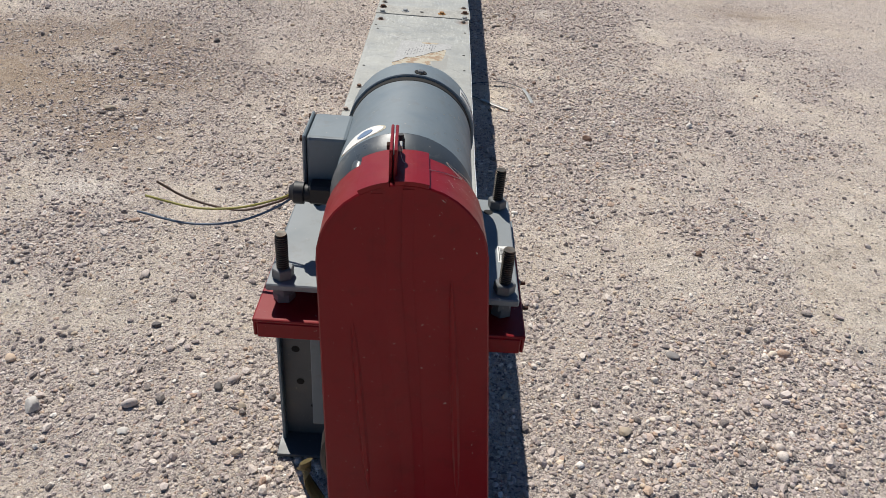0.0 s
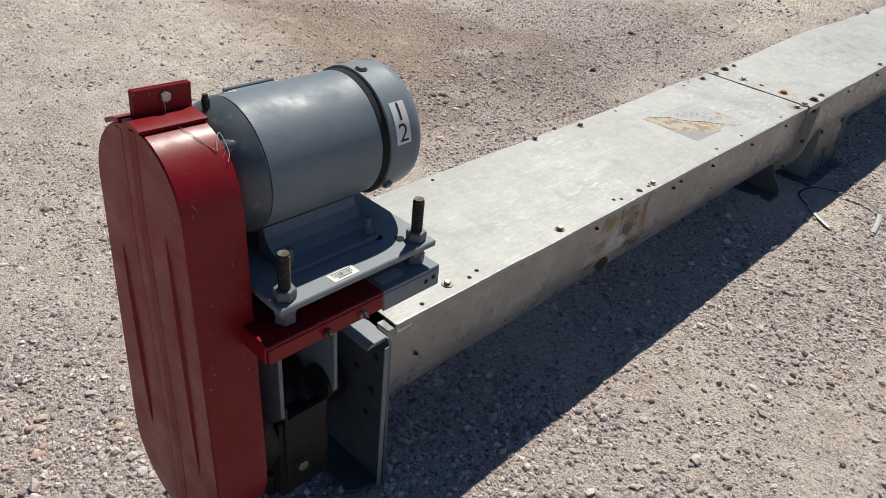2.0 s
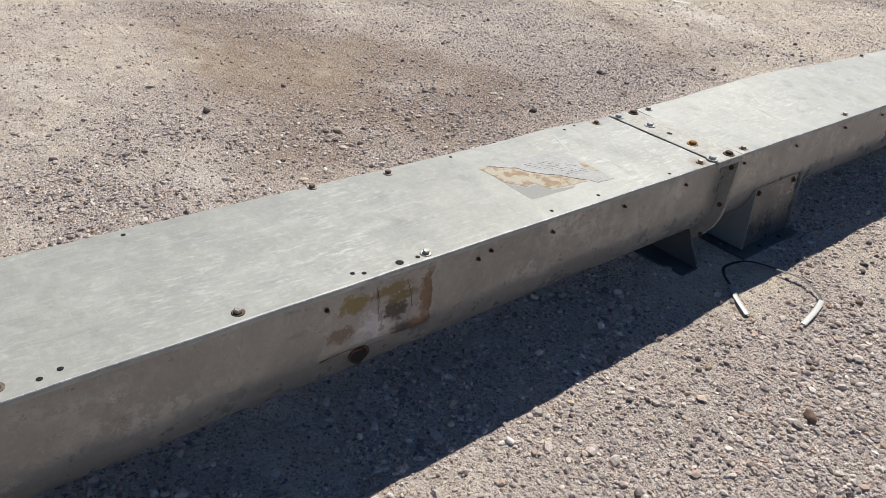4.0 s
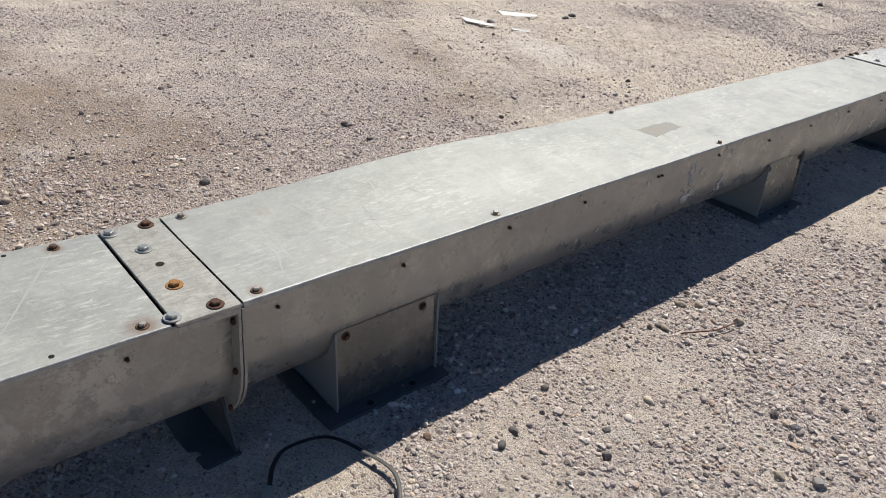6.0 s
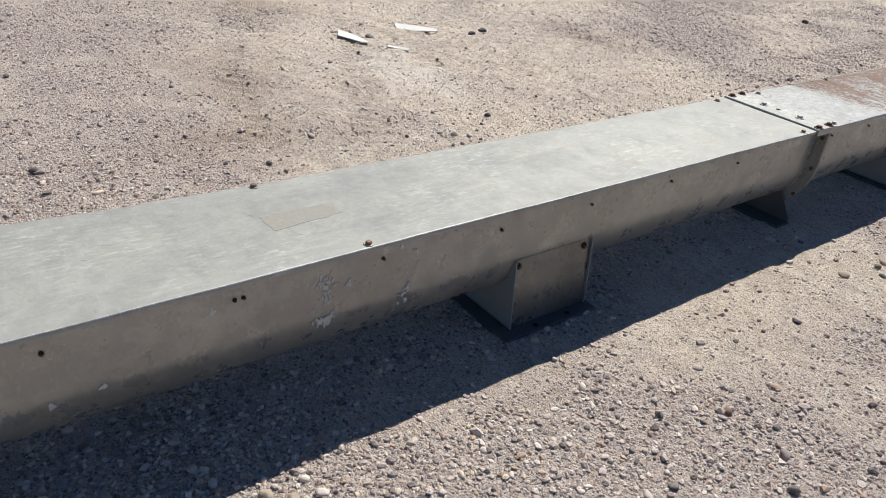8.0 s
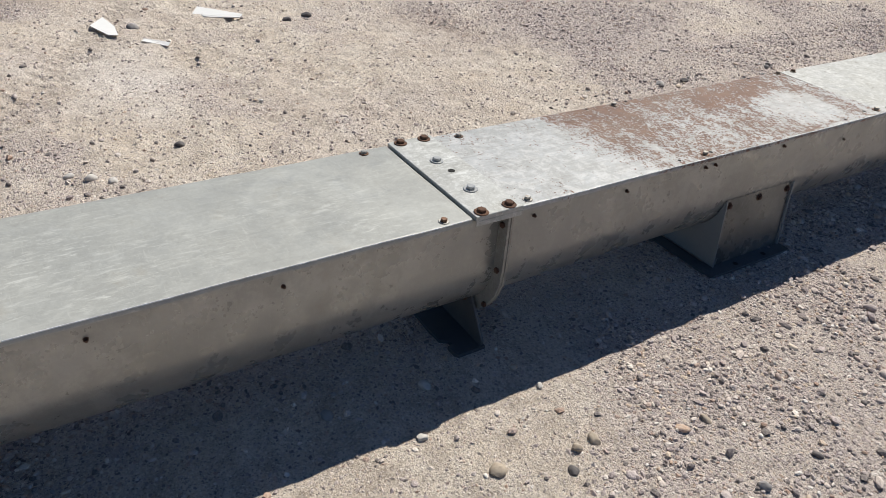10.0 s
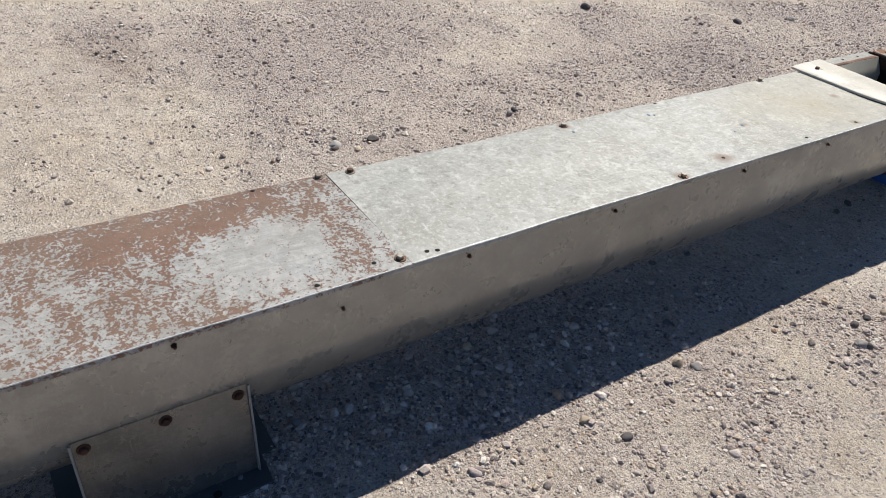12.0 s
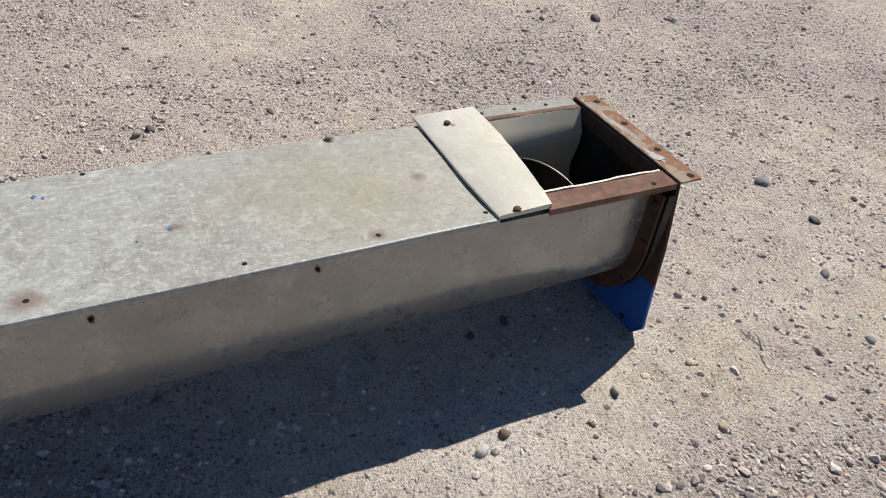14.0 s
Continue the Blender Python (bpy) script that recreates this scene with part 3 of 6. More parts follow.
def ground_height(x, y):
    near = np.exp(-(np.abs(x - 0.1) / 0.75) ** 4)
    h = 0.05 * value_noise(x, y, 1.7, 1) + 0.018 * value_noise(x, y, 0.45, 2)
    h = h * (1 - 0.85 * near) + 0.04 * np.clip((-x - 0.7) / 1.8, 0, 1)
    # tyre ruts across the yard
    for x0, y0, x1, y1, w in ((-3.3, 7.03, -1.1, 7.42, 0.16), (-2.9, 6.75, -0.9, 7.05, 0.12), (-3.9, 6.3, -1.1, 5.35, 0.2),
                               (-3.5, 6.95, -1.05, 5.75, 0.10), (-2.75, 8.0, -1.45, 8.47, 0.10), (-1.85, 5.95, -1.15, 6.57, 0.07), (-0.70, 11.42, 0.2, 11.69, 0.045), (-0.75, 11.70, 0.1, 12.0, 0.045)):
        d = math.hypot(x1 - x0, y1 - y0)
        u, v = ((x - x0) * (x1 - x0) + (y - y0) * (y1 - y0)) / d, ((y - y0) * (x1 - x0) - (x - x0) * (y1 - y0)) / d
        inside = np.exp(-(v / w) ** 4) * np.clip(u * 4, 0, 1) * np.clip((d - u) * 4, 0, 1)
        h = h + inside * (0.009 * np.sin((u + 0.4 * np.abs(v)) * 2 * np.pi / 0.085) - 0.009)
    return worked(x, y) * (h + 0.010 * value_noise(x, y, 0.12, 3) * (1 - 0.6 * near) + 0.011 * value_noise(x, y, 0.05, 4) * (1 - 0.4 * near)) - 0.004


def spaced(lo, hi, step, far):
    """Even steps from lo to hi, then ever wider ones out to far on both sides."""
    mid = list(np.arange(lo, hi + step / 2, step))
    out, d = [], step
    while not out or out[-1] < far:
        d *= 1.35
        out.append((out[-1] if out else 0) + d)
    return np.array([lo - v for v in out[::-1]] + mid + [hi + v for v in out])


def build_ground():
    xs, ys = spaced(-4.6, 2.2, 0.022, 400), spaced(-0.6, 14.0, 0.022, 400)
    gx, gy = np.meshgrid(xs, ys, indexing="ij")
    gz = ground_height(gx, gy)
    n, m = gx.shape
    co = np.stack([gx, gy, gz], -1).reshape(-1, 3)
    idx = np.arange(n * m).reshape(n, m)
    q = np.stack([idx[:-1, :-1], idx[1:, :-1], idx[1:, 1:], idx[:-1, 1:]], -1).reshape(-1, 4)
    ob = mesh_from("ground", co, q, GROUND, "dry sandy gravel yard with worn tyre tracks and brown stains", "ground", "structure")
    for name, f in (("stony", stony), ("stained", stained)):
        ob.data.attributes.new(name, "FLOAT", "POINT").data.foreach_set("value", f(gx, gy).astype(np.float32).ravel())


def mesh_from(name, co, faces, material, label, category, kind, smooth=True):
    me = bpy.data.meshes.new(name)
    k = faces.shape[1]
    me.vertices.add(len(co))
    me.vertices.foreach_set("co", co.astype(np.float32).ravel())
    me.loops.add(faces.size)
    me.loops.foreach_set("vertex_index", faces.astype(np.int32).ravel())
    me.polygons.add(len(faces))
    me.polygons.foreach_set("loop_start", np.arange(0, faces.size, k, dtype=np.int32))
    me.update(calc_edges=True)
    if smooth:
        me.shade_smooth()
    else:
        me.shade_flat()
    me.materials.append(material)
    return tagged(new(name, me), label, category, kind=kind)


def blobs(x, y, spots):
    """Sum of soft round spots (x, y, rx, ry, weight)."""
    out = np.zeros_like(x)
    for cx, cy, rx, ry, w in spots:
        out += w * np.exp(-(((x - cx) / rx) ** 2 + ((y - cy) / ry) ** 2))
    return out


SANDY_FAR = ((-2.0, 6.2, 0.7, 0.5, -0.6), (-1.5, 7.1, 0.6, 0.5, -0.6), (-2.5, 5.9, 0.5, 0.4, -0.6), (-1.2, 6.5, 0.3, 0.25, -0.5), (-1.6, 7.8, 0.6, 0.5, -0.55), (-1.3, 8.2, 0.35, 0.3, -0.4),
             (-1.3, 5.3, 0.25, 0.3, -0.6), (-2.6, 2.2, 0.5, 0.35, -0.4), (-1.06, 2.19, 0.2, 0.15, -0.7), (-1.6, 3.0, 0.8, 0.5, -0.25), (-3.0, 7.2, 1.0, 1.2, -0.5), (-2.3, 11.4, 0.8, 0.5, -0.4))
STONY_FAR = ((-3.0, 4.4, 0.8, 0.8, 0.45), (-2.0, 4.8, 0.6, 0.5, 0.6), (-1.3, 4.4, 0.5, 0.6, 0.6), (-1.9, 3.95, 0.4, 0.3, 0.45), (-1.0, 6.2, 0.2, 0.25, 0.5), (-1.4, 6.15, 0.3, 0.15, 0.35), (-1.55, 8.6, 0.5, 0.35, 0.35),
             (-1.7, 9.2, 0.9, 0.5, 0.5), (-0.65, 0.9, 0.6, 0.8, 0.3), (-0.4, 2.2, 0.3, 0.5, 0.3), (-1.0, 10.6, 0.6, 0.8, 0.25))
SANDY_NEAR = ((0.10, 3.3, 0.2, 0.25, -0.65), (0.33, 3.3, 0.2, 0.25, -0.8), (0.5, 3.75, 0.15, 0.12, -0.3), (0.72, 4.85, 0.14, 0.12, -0.7), (0.36, 5.3, 0.12, 0.35, -0.55), (0.38, 5.8, 0.2, 0.3, -0.55), (0.3, 6.3, 0.3, 0.35, -0.65), (0.2, 6.65, 0.35, 0.4, -0.65),
              (0.43, 6.95, 0.25, 0.3, -0.5), (0.10, 7.4, 0.2, 0.3, -0.45), (0.34, 8.2, 0.15, 0.15, -0.4), (0.49, 9.25, 0.14, 0.1, -0.5), (0.44, 9.35, 0.12, 0.1, -0.4), (0.38, 10.0, 0.18, 0.35, -0.9), (0.10, 10.2, 0.3, 0.3, -0.5))
STONY_NEAR = ((0.10, 4.5, 0.2, 0.5, 0.5), (0.55, 4.2, 0.3, 0.4, 0.4), (0.9, 4.5, 0.4, 0.8, 0.3), (0.46, 4.85, 0.2, 0.2, 0.4), (0.7, 5.45, 0.25, 0.3, 0.3), (0.3, 7.25, 0.1, 0.12, 0.3), (0.61, 7.4, 0.3, 0.3, 0.3), (0.44, 7.95, 0.25, 0.3, 0.4), (0.2, 8.6, 0.2, 0.7, 0.5),
              (0.55, 8.8, 0.3, 0.35, 0.4), (0.52, 9.55, 0.2, 0.2, 0.4), (0.7, 9.9, 0.2, 0.5, 0.45), (0.5, 1.6, 0.5, 0.6, 0.2), (0.6, 2.5, 0.5, 0.6, 0.25), (0.7, 3.1, 0.3, 0.4, 0.4), (0.2, 2.4, 0.3, 0.6, 0.4), (0.78, 10.5, 0.32, 0.6, 0.6))
DAMP = ((-2.6, 3.25, 0.5, 0.35, 0.9), (-2.96, 2.93, 0.4, 0.3, 0.8), (-1.6, 3.0, 0.55, 0.4, 1.2), (-1.4, 3.4, 0.4, 0.4, 0.9), (-1.44, 3.87, 0.3, 0.25, 0.5), (-2.03, 3.6, 0.45, 0.3, 0.9), (-2.18, 2.98, 0.4, 0.3, 0.9), (-1.13, 2.65, 0.2, 0.25, 0.8),
        (-2.1, 5.6, 0.4, 0.25, 0.5), (-1.35, 5.35, 0.2, 0.3, 0.5), (-2.1, 8.2, 0.4, 0.2, 0.35), (2.3, 5.2, 0.5, 0.3, 0.5), (-3.6, 6.3, 0.4, 0.4, 0.5))


def stony(x, y):
    """0 on bare sand, 1 on thick gravel."""
    v = 0.05 + 0.9 * value_noise(x, y, 0.95, 11) + 0.8 * value_noise(x, y, 0.3, 12) + 0.55 * value_noise(x, y, 0.11, 13)
    for spots in (SANDY_FAR, STONY_FAR, SANDY_NEAR, STONY_NEAR):
        v = v + blobs(x, y, spots)
    return np.clip(0.5 + 1.15 * v * worked(x, y), 0.0, 1.0)


def stained(x, y):
    """Where the sand is damp and brown."""
    return np.clip(blobs(x, y, DAMP) * (1.0 + 1.3 * value_noise(x, y, 0.35, 21) + 1.0 * value_noise(x, y, 0.10, 22)), 0, 0.9)


CHIP = (np.array([(0.12, -0.1, 1.0), *[(math.cos(a), math.sin(a), -0.25) for a in np.arange(4) * math.pi / 2]]), np.array([(0, 1 + i, 1 + (i + 1) % 4) for i in range(4)]))


def stone_template(level):
    if not level:
        return CHIP
    bm = bmesh.new()
    bmesh.ops.create_icosphere(bm, subdivisions=level, radius=1.0)
    bm.verts.ensure_lookup_table()
    co = np.array([v.co[:] for v in bm.verts])
    tri = np.array([[v.index for v in f.verts] for f in bm.faces])
    bm.free()
    tri = tri[co[tri][..., 2].mean(1) > -0.45]
    used = np.unique(tri)
    back = np.zeros(len(co), int)
    back[used] = np.arange(len(used))
    return co[used], back[tri]


def broken(rand, base, n, cuts=6):
    """Round stones split along a few random planes each."""
    unit = base / np.linalg.norm(base, axis=1)[:, None]
    r = np.ones((n, len(base)))
    for _ in range(cuts):
        d = rand.normal(size=(n, 3)) + (0, 0, 0.3)
        d /= np.linalg.norm(d, axis=1)[:, None]
        along = d @ unit.T
        r = np.minimum(r, np.where(along > 0.05, rand.uniform(0.5, 0.95, (n, 1)) / np.maximum(along, 0.05), 9))
    return unit[None] * (r * rand.uniform(0.93, 1.07, r.shape))[..., None]


def scatter(name, rand, xy, size, level, label):
    """One mesh of many half-sunk stones at the places xy, of the given mean radii."""
    base, tri = stone_template(level)
    n, k = len(xy), len(base)
    shape = np.stack([size * rand.uniform(0.9, 1.6, n), size * rand.uniform(0.75, 1.15, n), size * rand.uniform(0.5, 0.95, n) * (1.0 if level else 0.9)], -1)
    co = broken(rand, base, n) if level else base[None] * (1 + rand.uniform(-0.35, 0.35, (n, k, 1)))
    co = co * shape[:, None]
    a, t = rand.uniform(0, 2 * np.pi, n), rand.uniform(-0.35, 0.35, n)
    c, s = np.cos(t)[:, None], np.sin(t)[:, None]
    x, y, z = co[..., 0], co[..., 1] * c - co[..., 2] * s, co[..., 1] * s + co[..., 2] * c
    c, s = np.cos(a)[:, None], np.sin(a)[:, None]
    co = np.stack([x * c - y * s, x * s + y * c, z], -1)
    co[..., 0] += xy[:, :1]
    co[..., 1] += xy[:, 1:]
    co[..., 2] += (ground_height(xy[:, 0], xy[:, 1]) + shape[:, 2] * (rand.uniform(0.1, 0.5, n) if level else 0.12))[:, None]
    faces = (tri[None] + (np.arange(n) * k)[:, None, None]).reshape(-1, 3)
    return mesh_from(name, co.reshape(-1, 3), faces, STONE, label, "gravel", "stuff", level > 1)


def places(rand, n, x0, x1, y0, y1, least=0.06):
    """Random places, thicker where the yard is stony."""
    out = np.zeros((0, 2))
    while len(out) < n:
        p = np.stack([rand.uniform(x0, x1, n), rand.uniform(y0, y1, n)], -1)
        out = np.concatenate([out, p[rand.rand(n) < np.maximum(stony(p[:, 0], p[:, 1]) ** 1.4, least)]])
    return out[:n]


def build_gravel():
    rand = np.random.RandomState(5)
    size = lambda p, r, spread: np.minimum(np.exp(rand.normal(np.log(r), spread, len(p))), r * 3.2)  # noqa: E731
    p = np.concatenate([places(rand, 54000, -0.25, 1.4, -0.4, 11.6, 0.4), places(rand, 42000, -1.4, -0.2, -0.4, 12, 0.3)])
    scatter("grit", rand, p, size(p, 0.0029, 0.38), 0, "fine grey and tan grit lying in the sand")
    p = np.concatenate([places(rand, 60000, -4.2, -0.9, -0.4, 14, 0.3), places(rand, 15000, 0.9, 3.6, 0.3, 8, 0.3), places(rand, 12000, -1.0, 1.7, 11.3, 14, 0.3)])
    scatter("grit", rand, p, size(p, 0.0040, 0.36), 0, "fine grey grit spread over the yard")
    p = np.concatenate([places(rand, 46000, -0.25, 1.3, 1.0, 11.6, 0.12), places(rand, 4000, -0.25, 1.3, -0.4, 1.0, 0.2), places(rand, 10000, -1.4, -0.2, -0.4, 12, 0.1), places(rand, 30000, -3.9, -1.0, 0.0, 13, 0.25), places(rand, 8000, -1.7, -0.2, 0.6, 3.5, 0.2), places(rand, 9000, 0.6, 2.3, 0.8, 4.5, 0.2), places(rand, 7000, -1.0, 1.7, 11.3, 14, 0.2)])
    scatter("fine_gravel", rand, p, size(p, 0.0043, 0.42), 1, "fine grey, tan and purple gravel on the sand")
    p = np.concatenate([places(rand, 3000, -0.2, 1.5, 1.0, 11.6, 0.05), places(rand, 500, -0.2, 1.5, -0.4, 1.0, 0.2), places(rand, 1000, -1.5, -0.2, -0.3, 12), places(rand, 1700, -5.0, -1.3, 0, 14), places(rand, 500, 1.2, 3.2, 0.5, 5)])
    scatter("pebbles", rand, p, size(p, 0.0050, 0.42), 2, "rounded grey, tan and reddish pebbles on the sand")


PALE_STONES = ((-0.78, 1.25, 22), (-0.56, 1.20, 13), (0.35, 6.62, 13), (0.22, 6.70, 17), (0.34, 6.94, 10), (-1.03, 8.73, 22), (-1.44, 11.91, 26), (0.21, 11.09, 17), (0.44, 10.99, 15), (0.38, 9.93, 14), (-1.10, 6.22, 20), (-1.06, 6.28, 17), (-1.13, 6.16, 15))
TAN_STONES = ((-1.23, 2.83, 21), (0.61, 3.07, 10), (0.91, 4.24, 14), (0.37, 4.65, 17), (0.41, 4.69, 16), (0.42, 4.49, 16), (0.53, 4.71, 17), (0.50, 6.71, 19), (0.53, 6.89, 14), (0.53, 6.94, 15), (0.60, 7.21, 13), (0.36, 8.99, 15), (0.39, 8.66, 13),
              (0.49, 9.67, 13), (0.42, 10.83, 14), (0.51, 10.44, 13), (-0.32, 1.29, 12), (0.58, 1.29, 17), (-1.22, 3.17, 17))
GREY_STONES = ((0.98, 4.29, 17), (0.14, 4.32, 12), (0.79, 7.17, 15), (0.20, 6.47, 16), (-2.60, 6.67, 32), (0.25, 8.74, 17), (0.09, 8.31, 14), (0.10, 8.11, 13), (0.39, 9.02, 14), (0.54, 9.48, 19), (0.16, 9.20, 16), (0.71, 9.66, 17), (0.71, 9.77, 13),
               (0.75, 9.94, 14), (-0.21, 11.27, 22), (0.76, 1.57, 16), (-1.32, 4.56, 20), (-1.00, 9.48, 17))
DARK_STONES = ((-1.62, 2.45, 18), (0.64, 3.94, 14), (0.48, 3.76, 13), (-1.06, 3.77, 20), (0.46, 3.82, 13), (0.39, 4.46, 12), (-1.33, 4.55, 22), (0.97, 5.58, 15), (-1.12, 5.33, 15), (-2.60, 7.58, 30), (0.57, 6.85, 13), (0.79, 7.35, 14), (-1.25, 6.54, 17),
               (-2.55, 7.45, 26), (-1.01, 8.87, 20), (-1.01, 8.72, 16), (0.47, 8.71, 14), (-2.02, 10.78, 30), (0.48, 9.54, 13), (0.48, 9.60, 12), (0.55, 9.49, 13), (0.09, 10.05, 14), (0.07, 10.15, 14), (-1.02, 9.52, 16), (-1.53, 11.53, 28), (0.01, 11.27, 17),
               (0.35, 10.27, 12), (-0.39, 1.35, 12), (-0.61, 1.56, 13))
BROWN_STONES = ((0.73, 2.93, 19), (0.56, 3.57, 14), (0.36, 3.64, 13), (0.71, 5.73, 14), (0.36, 9.99, 12), (0.96, 2.06, 17))


def big_stone(x, y, mm, tone, material, r, co, tri):
    """A broken cobble half sunk in the ground."""
    bm = bmesh.new()
    sx, sy, sz = mm / 1000 * r.uniform(0.9, 1.25), mm / 1000 * r.uniform(0.7, 0.95), mm / 1000 * r.uniform(0.55, 0.8)
    cuts = [(Vector((r.gauss(0, 1), r.gauss(0, 1), r.gauss(0.3, 1))).normalized(), r.uniform(0.62, 0.95)) for _ in range(7)]
    off, vs = r.uniform(0, 50), []
    for p in co:
        q = min([1.0] + [d / max(0.05, n.dot(Vector(p))) for n, d in cuts if n.dot(Vector(p)) > 0.05])
        q *= 1 + 0.10 * noise.noise((p[0] * 2.2 + off, p[1] * 2.2, p[2] * 2.2))
        vs.append(bm.verts.new((p[0] * sx * q, p[1] * sy * q, p[2] * sz * q)))
    for t in tri:
        bm.faces.new([vs[i] for i in t])
    ob = new("stone", mesh_of("stone", bm, material, True))
    z = float(ground_height(np.array([x]), np.array([y]))[0])
    ob.matrix_basis = pose(x, y, z + sz * 0.35, r.uniform(-15, 15), r.uniform(-15, 15), r.uniform(0, 360))
    tagged(ob, tone + " worn stone half sunk in the sandy gravel", "stone", "larger stones on the yard")


def build_big_stones():
    """The larger stones that stand out, as things of their own."""
    co, tri = stone_template(3)
    r = random.Random(17)
    for spots, tone, c in ((PALE_STONES, "chalky pale", (0.70, 0.66, 0.61)), (TAN_STONES, "smooth tan", (0.52, 0.43, 0.33)), (GREY_STONES, "dusty grey", (0.37, 0.345, 0.33)), (DARK_STONES, "dark grey", (0.15, 0.135, 0.13)), (BROWN_STONES, "reddish brown", (0.26, 0.165, 0.12))):
        m = plain_material(tone.replace(" ", "_") + "_stone", c, 0.8, vary=0.45, scale=90)
        for x, y, mm in spots:
            big_stone(x, y, mm, tone, m, r, co, tri)


build_ground()
build_gravel()
build_big_stones()

# ---- trough ----
WALL, FLOOR_Z, RIM = 0.165, 0.24, 0.392


def lift(y):
    """The near edge stands higher and higher towards the outlet."""
    return min(1.0, max(0.0, (y - 8.33) / 1.5))


def u_profile(r, top, n=14, cz=FLOOR_Z):
    """Left rim, down round the belly, up to the right rim."""
    arc = [(-r * math.cos(math.pi * i / n), cz - r * math.sin(math.pi * i / n)) for i in range(n + 1)]
    return [(-r, top), (-r, (top + cz) / 2), *arc, (r, (top + cz) / 2), (r, top)]


def trough_body(y0, y1):
    """A folded U of sheet with outward rims, as one closed skin."""
    out, ins = u_profile(WALL, RIM - 0.004), u_profile(WALL - 0.004, RIM)
    prof = [(-0.192, RIM), (-0.192, RIM - 0.004), *out, (0.192, RIM - 0.004), (0.192, RIM), *ins[::-1]]
    loops = []
    n = max(2, int((y1 - y0) / 0.06))
    for i in range(n + 1):
        y = y0 + (y1 - y0) * i / n
        loop = []
        for x, z in prof:
            d = 0.0022 * noise.noise((x * 4, y * 2.2, z * 5)) + 0.0012 * noise.noise((x * 11, y * 8, z * 12))
            side = 1 if x > 0 else -1
            up = 0.0085 * lift(y) if x > 0.15 and z > 0.38 else 0.0
            loop.append((x + side * d * (1 if abs(x) < 0.18 else 0.3), y, z + up + d * 0.4))
        loops.append(loop)
    return rings(loops)


def end_flange(y0, y1, lip=0.034):
    """A U-shaped collar round the trough."""
    out, ins = u_profile(WALL + lip, RIM - 0.004), u_profile(WALL + 0.001, RIM - 0.004)
    bm = bmesh.new()
    for a, b in zip(range(len(out) - 1), range(1, len(out))):
        quad = [out[a], out[b], ins[b], ins[a]]
        lo = [bm.verts.new((x, y0, z)) for x, z in quad]
        hi = [bm.verts.new((x, y1, z)) for x, z in quad]
        bm.faces.new(lo), bm.faces.new(hi[::-1])
        for j in ((0, 1), (2, 3)):
            bm.faces.new((lo[j[0]], hi[j[0]], hi[j[1]], lo[j[1]]))
        if a == 0:
            bm.faces.new((lo[0], lo[3], hi[3], hi[0]))
        if b == len(out) - 1:
            bm.faces.new((lo[1], hi[1], hi[2], lo[2]))
    bmesh.ops.remove_doubles(bm, verts=bm.verts, dist=1e-5)
    return bm


def trough_section(y0, y1, label, screws, near_flange, far_flange, material=SHEET_WALL):
    t = thing("trough_section", (0, (y0 + y1) / 2, FLOOR_Z - WALL), label, "conveyor trough", "bolted trough sections of the screw conveyor")
    part("body", trough_body(y0, y1), material, t, smooth=True)
    for there, ya, yb, s in ((near_flange, y0 + 0.001, y0 + 0.007, 1), (far_flange, y1 - 0.007, y1 - 0.001, -1)):
        if there:
            part("flange", end_flange(ya, yb), JOINT, t, "grey steel collar with rusty bolts")
            if s < 0:
                for x, z in ((0.183, 0.355), (0.183, 0.235), (0.152, 0.118), (0.0, 0.058), (-0.183, 0.235)):
                    shared("bolt", FINISHES["dark"][0], t, Matrix.Translation((x, ya - 0.001, z)) @ FRONT)
            else:
                for x, z in ((0.183, 0.355), (0.183, 0.235), (0.152, 0.118)):
                    shared("nut", SCREW_NUT, t, Matrix.Translation((x, yb, z)) @ pose(0, 0, 0, -90, 0, 0))
    for y, z in screws:
        screw(t, WALL - 0.003 if z > 0.2 else 0.155, y, z)
    return t


S1Y, S2Y, S3Y, S4Y = 1.228, 3.285, 6.906, 10.421
first = trough_section(S1Y, S2Y, "weathered grey galvanised conveyor trough with a dented patched side", [(1.333, 0.263), (1.942, 0.336), (2.319, 0.332), (2.354, 0.343), (2.551, 0.335), (2.816, 0.336), (3.083, 0.337)], False, True, SHEET_SCABBED)
trough_section(S2Y, S3Y, "dull grey galvanised conveyor trough on two saddle feet",
               [(3.377, 0.34), (3.695, 0.335), (4.035, 0.337), (4.333, 0.336), (4.682, 0.338), (4.7, 0.338), (5.031, 0.341), (5.383, 0.33), (5.712, 0.332), (6.058, 0.336), (6.402, 0.336)], True, True)
trough_section(S3Y, S4Y, "grey galvanised conveyor trough ending in an open outlet",
               [(6.998, 0.345), (7.284, 0.344), (7.565, 0.351), (7.603, 0.352), (7.889, 0.354), (8.190, 0.323), (8.468, 0.354), (8.866, 0.355), (9.313, 0.357), (9.669, 0.36)], True, False)


# ---- covers ----
TOP, HALF = 0.3985, 0.195


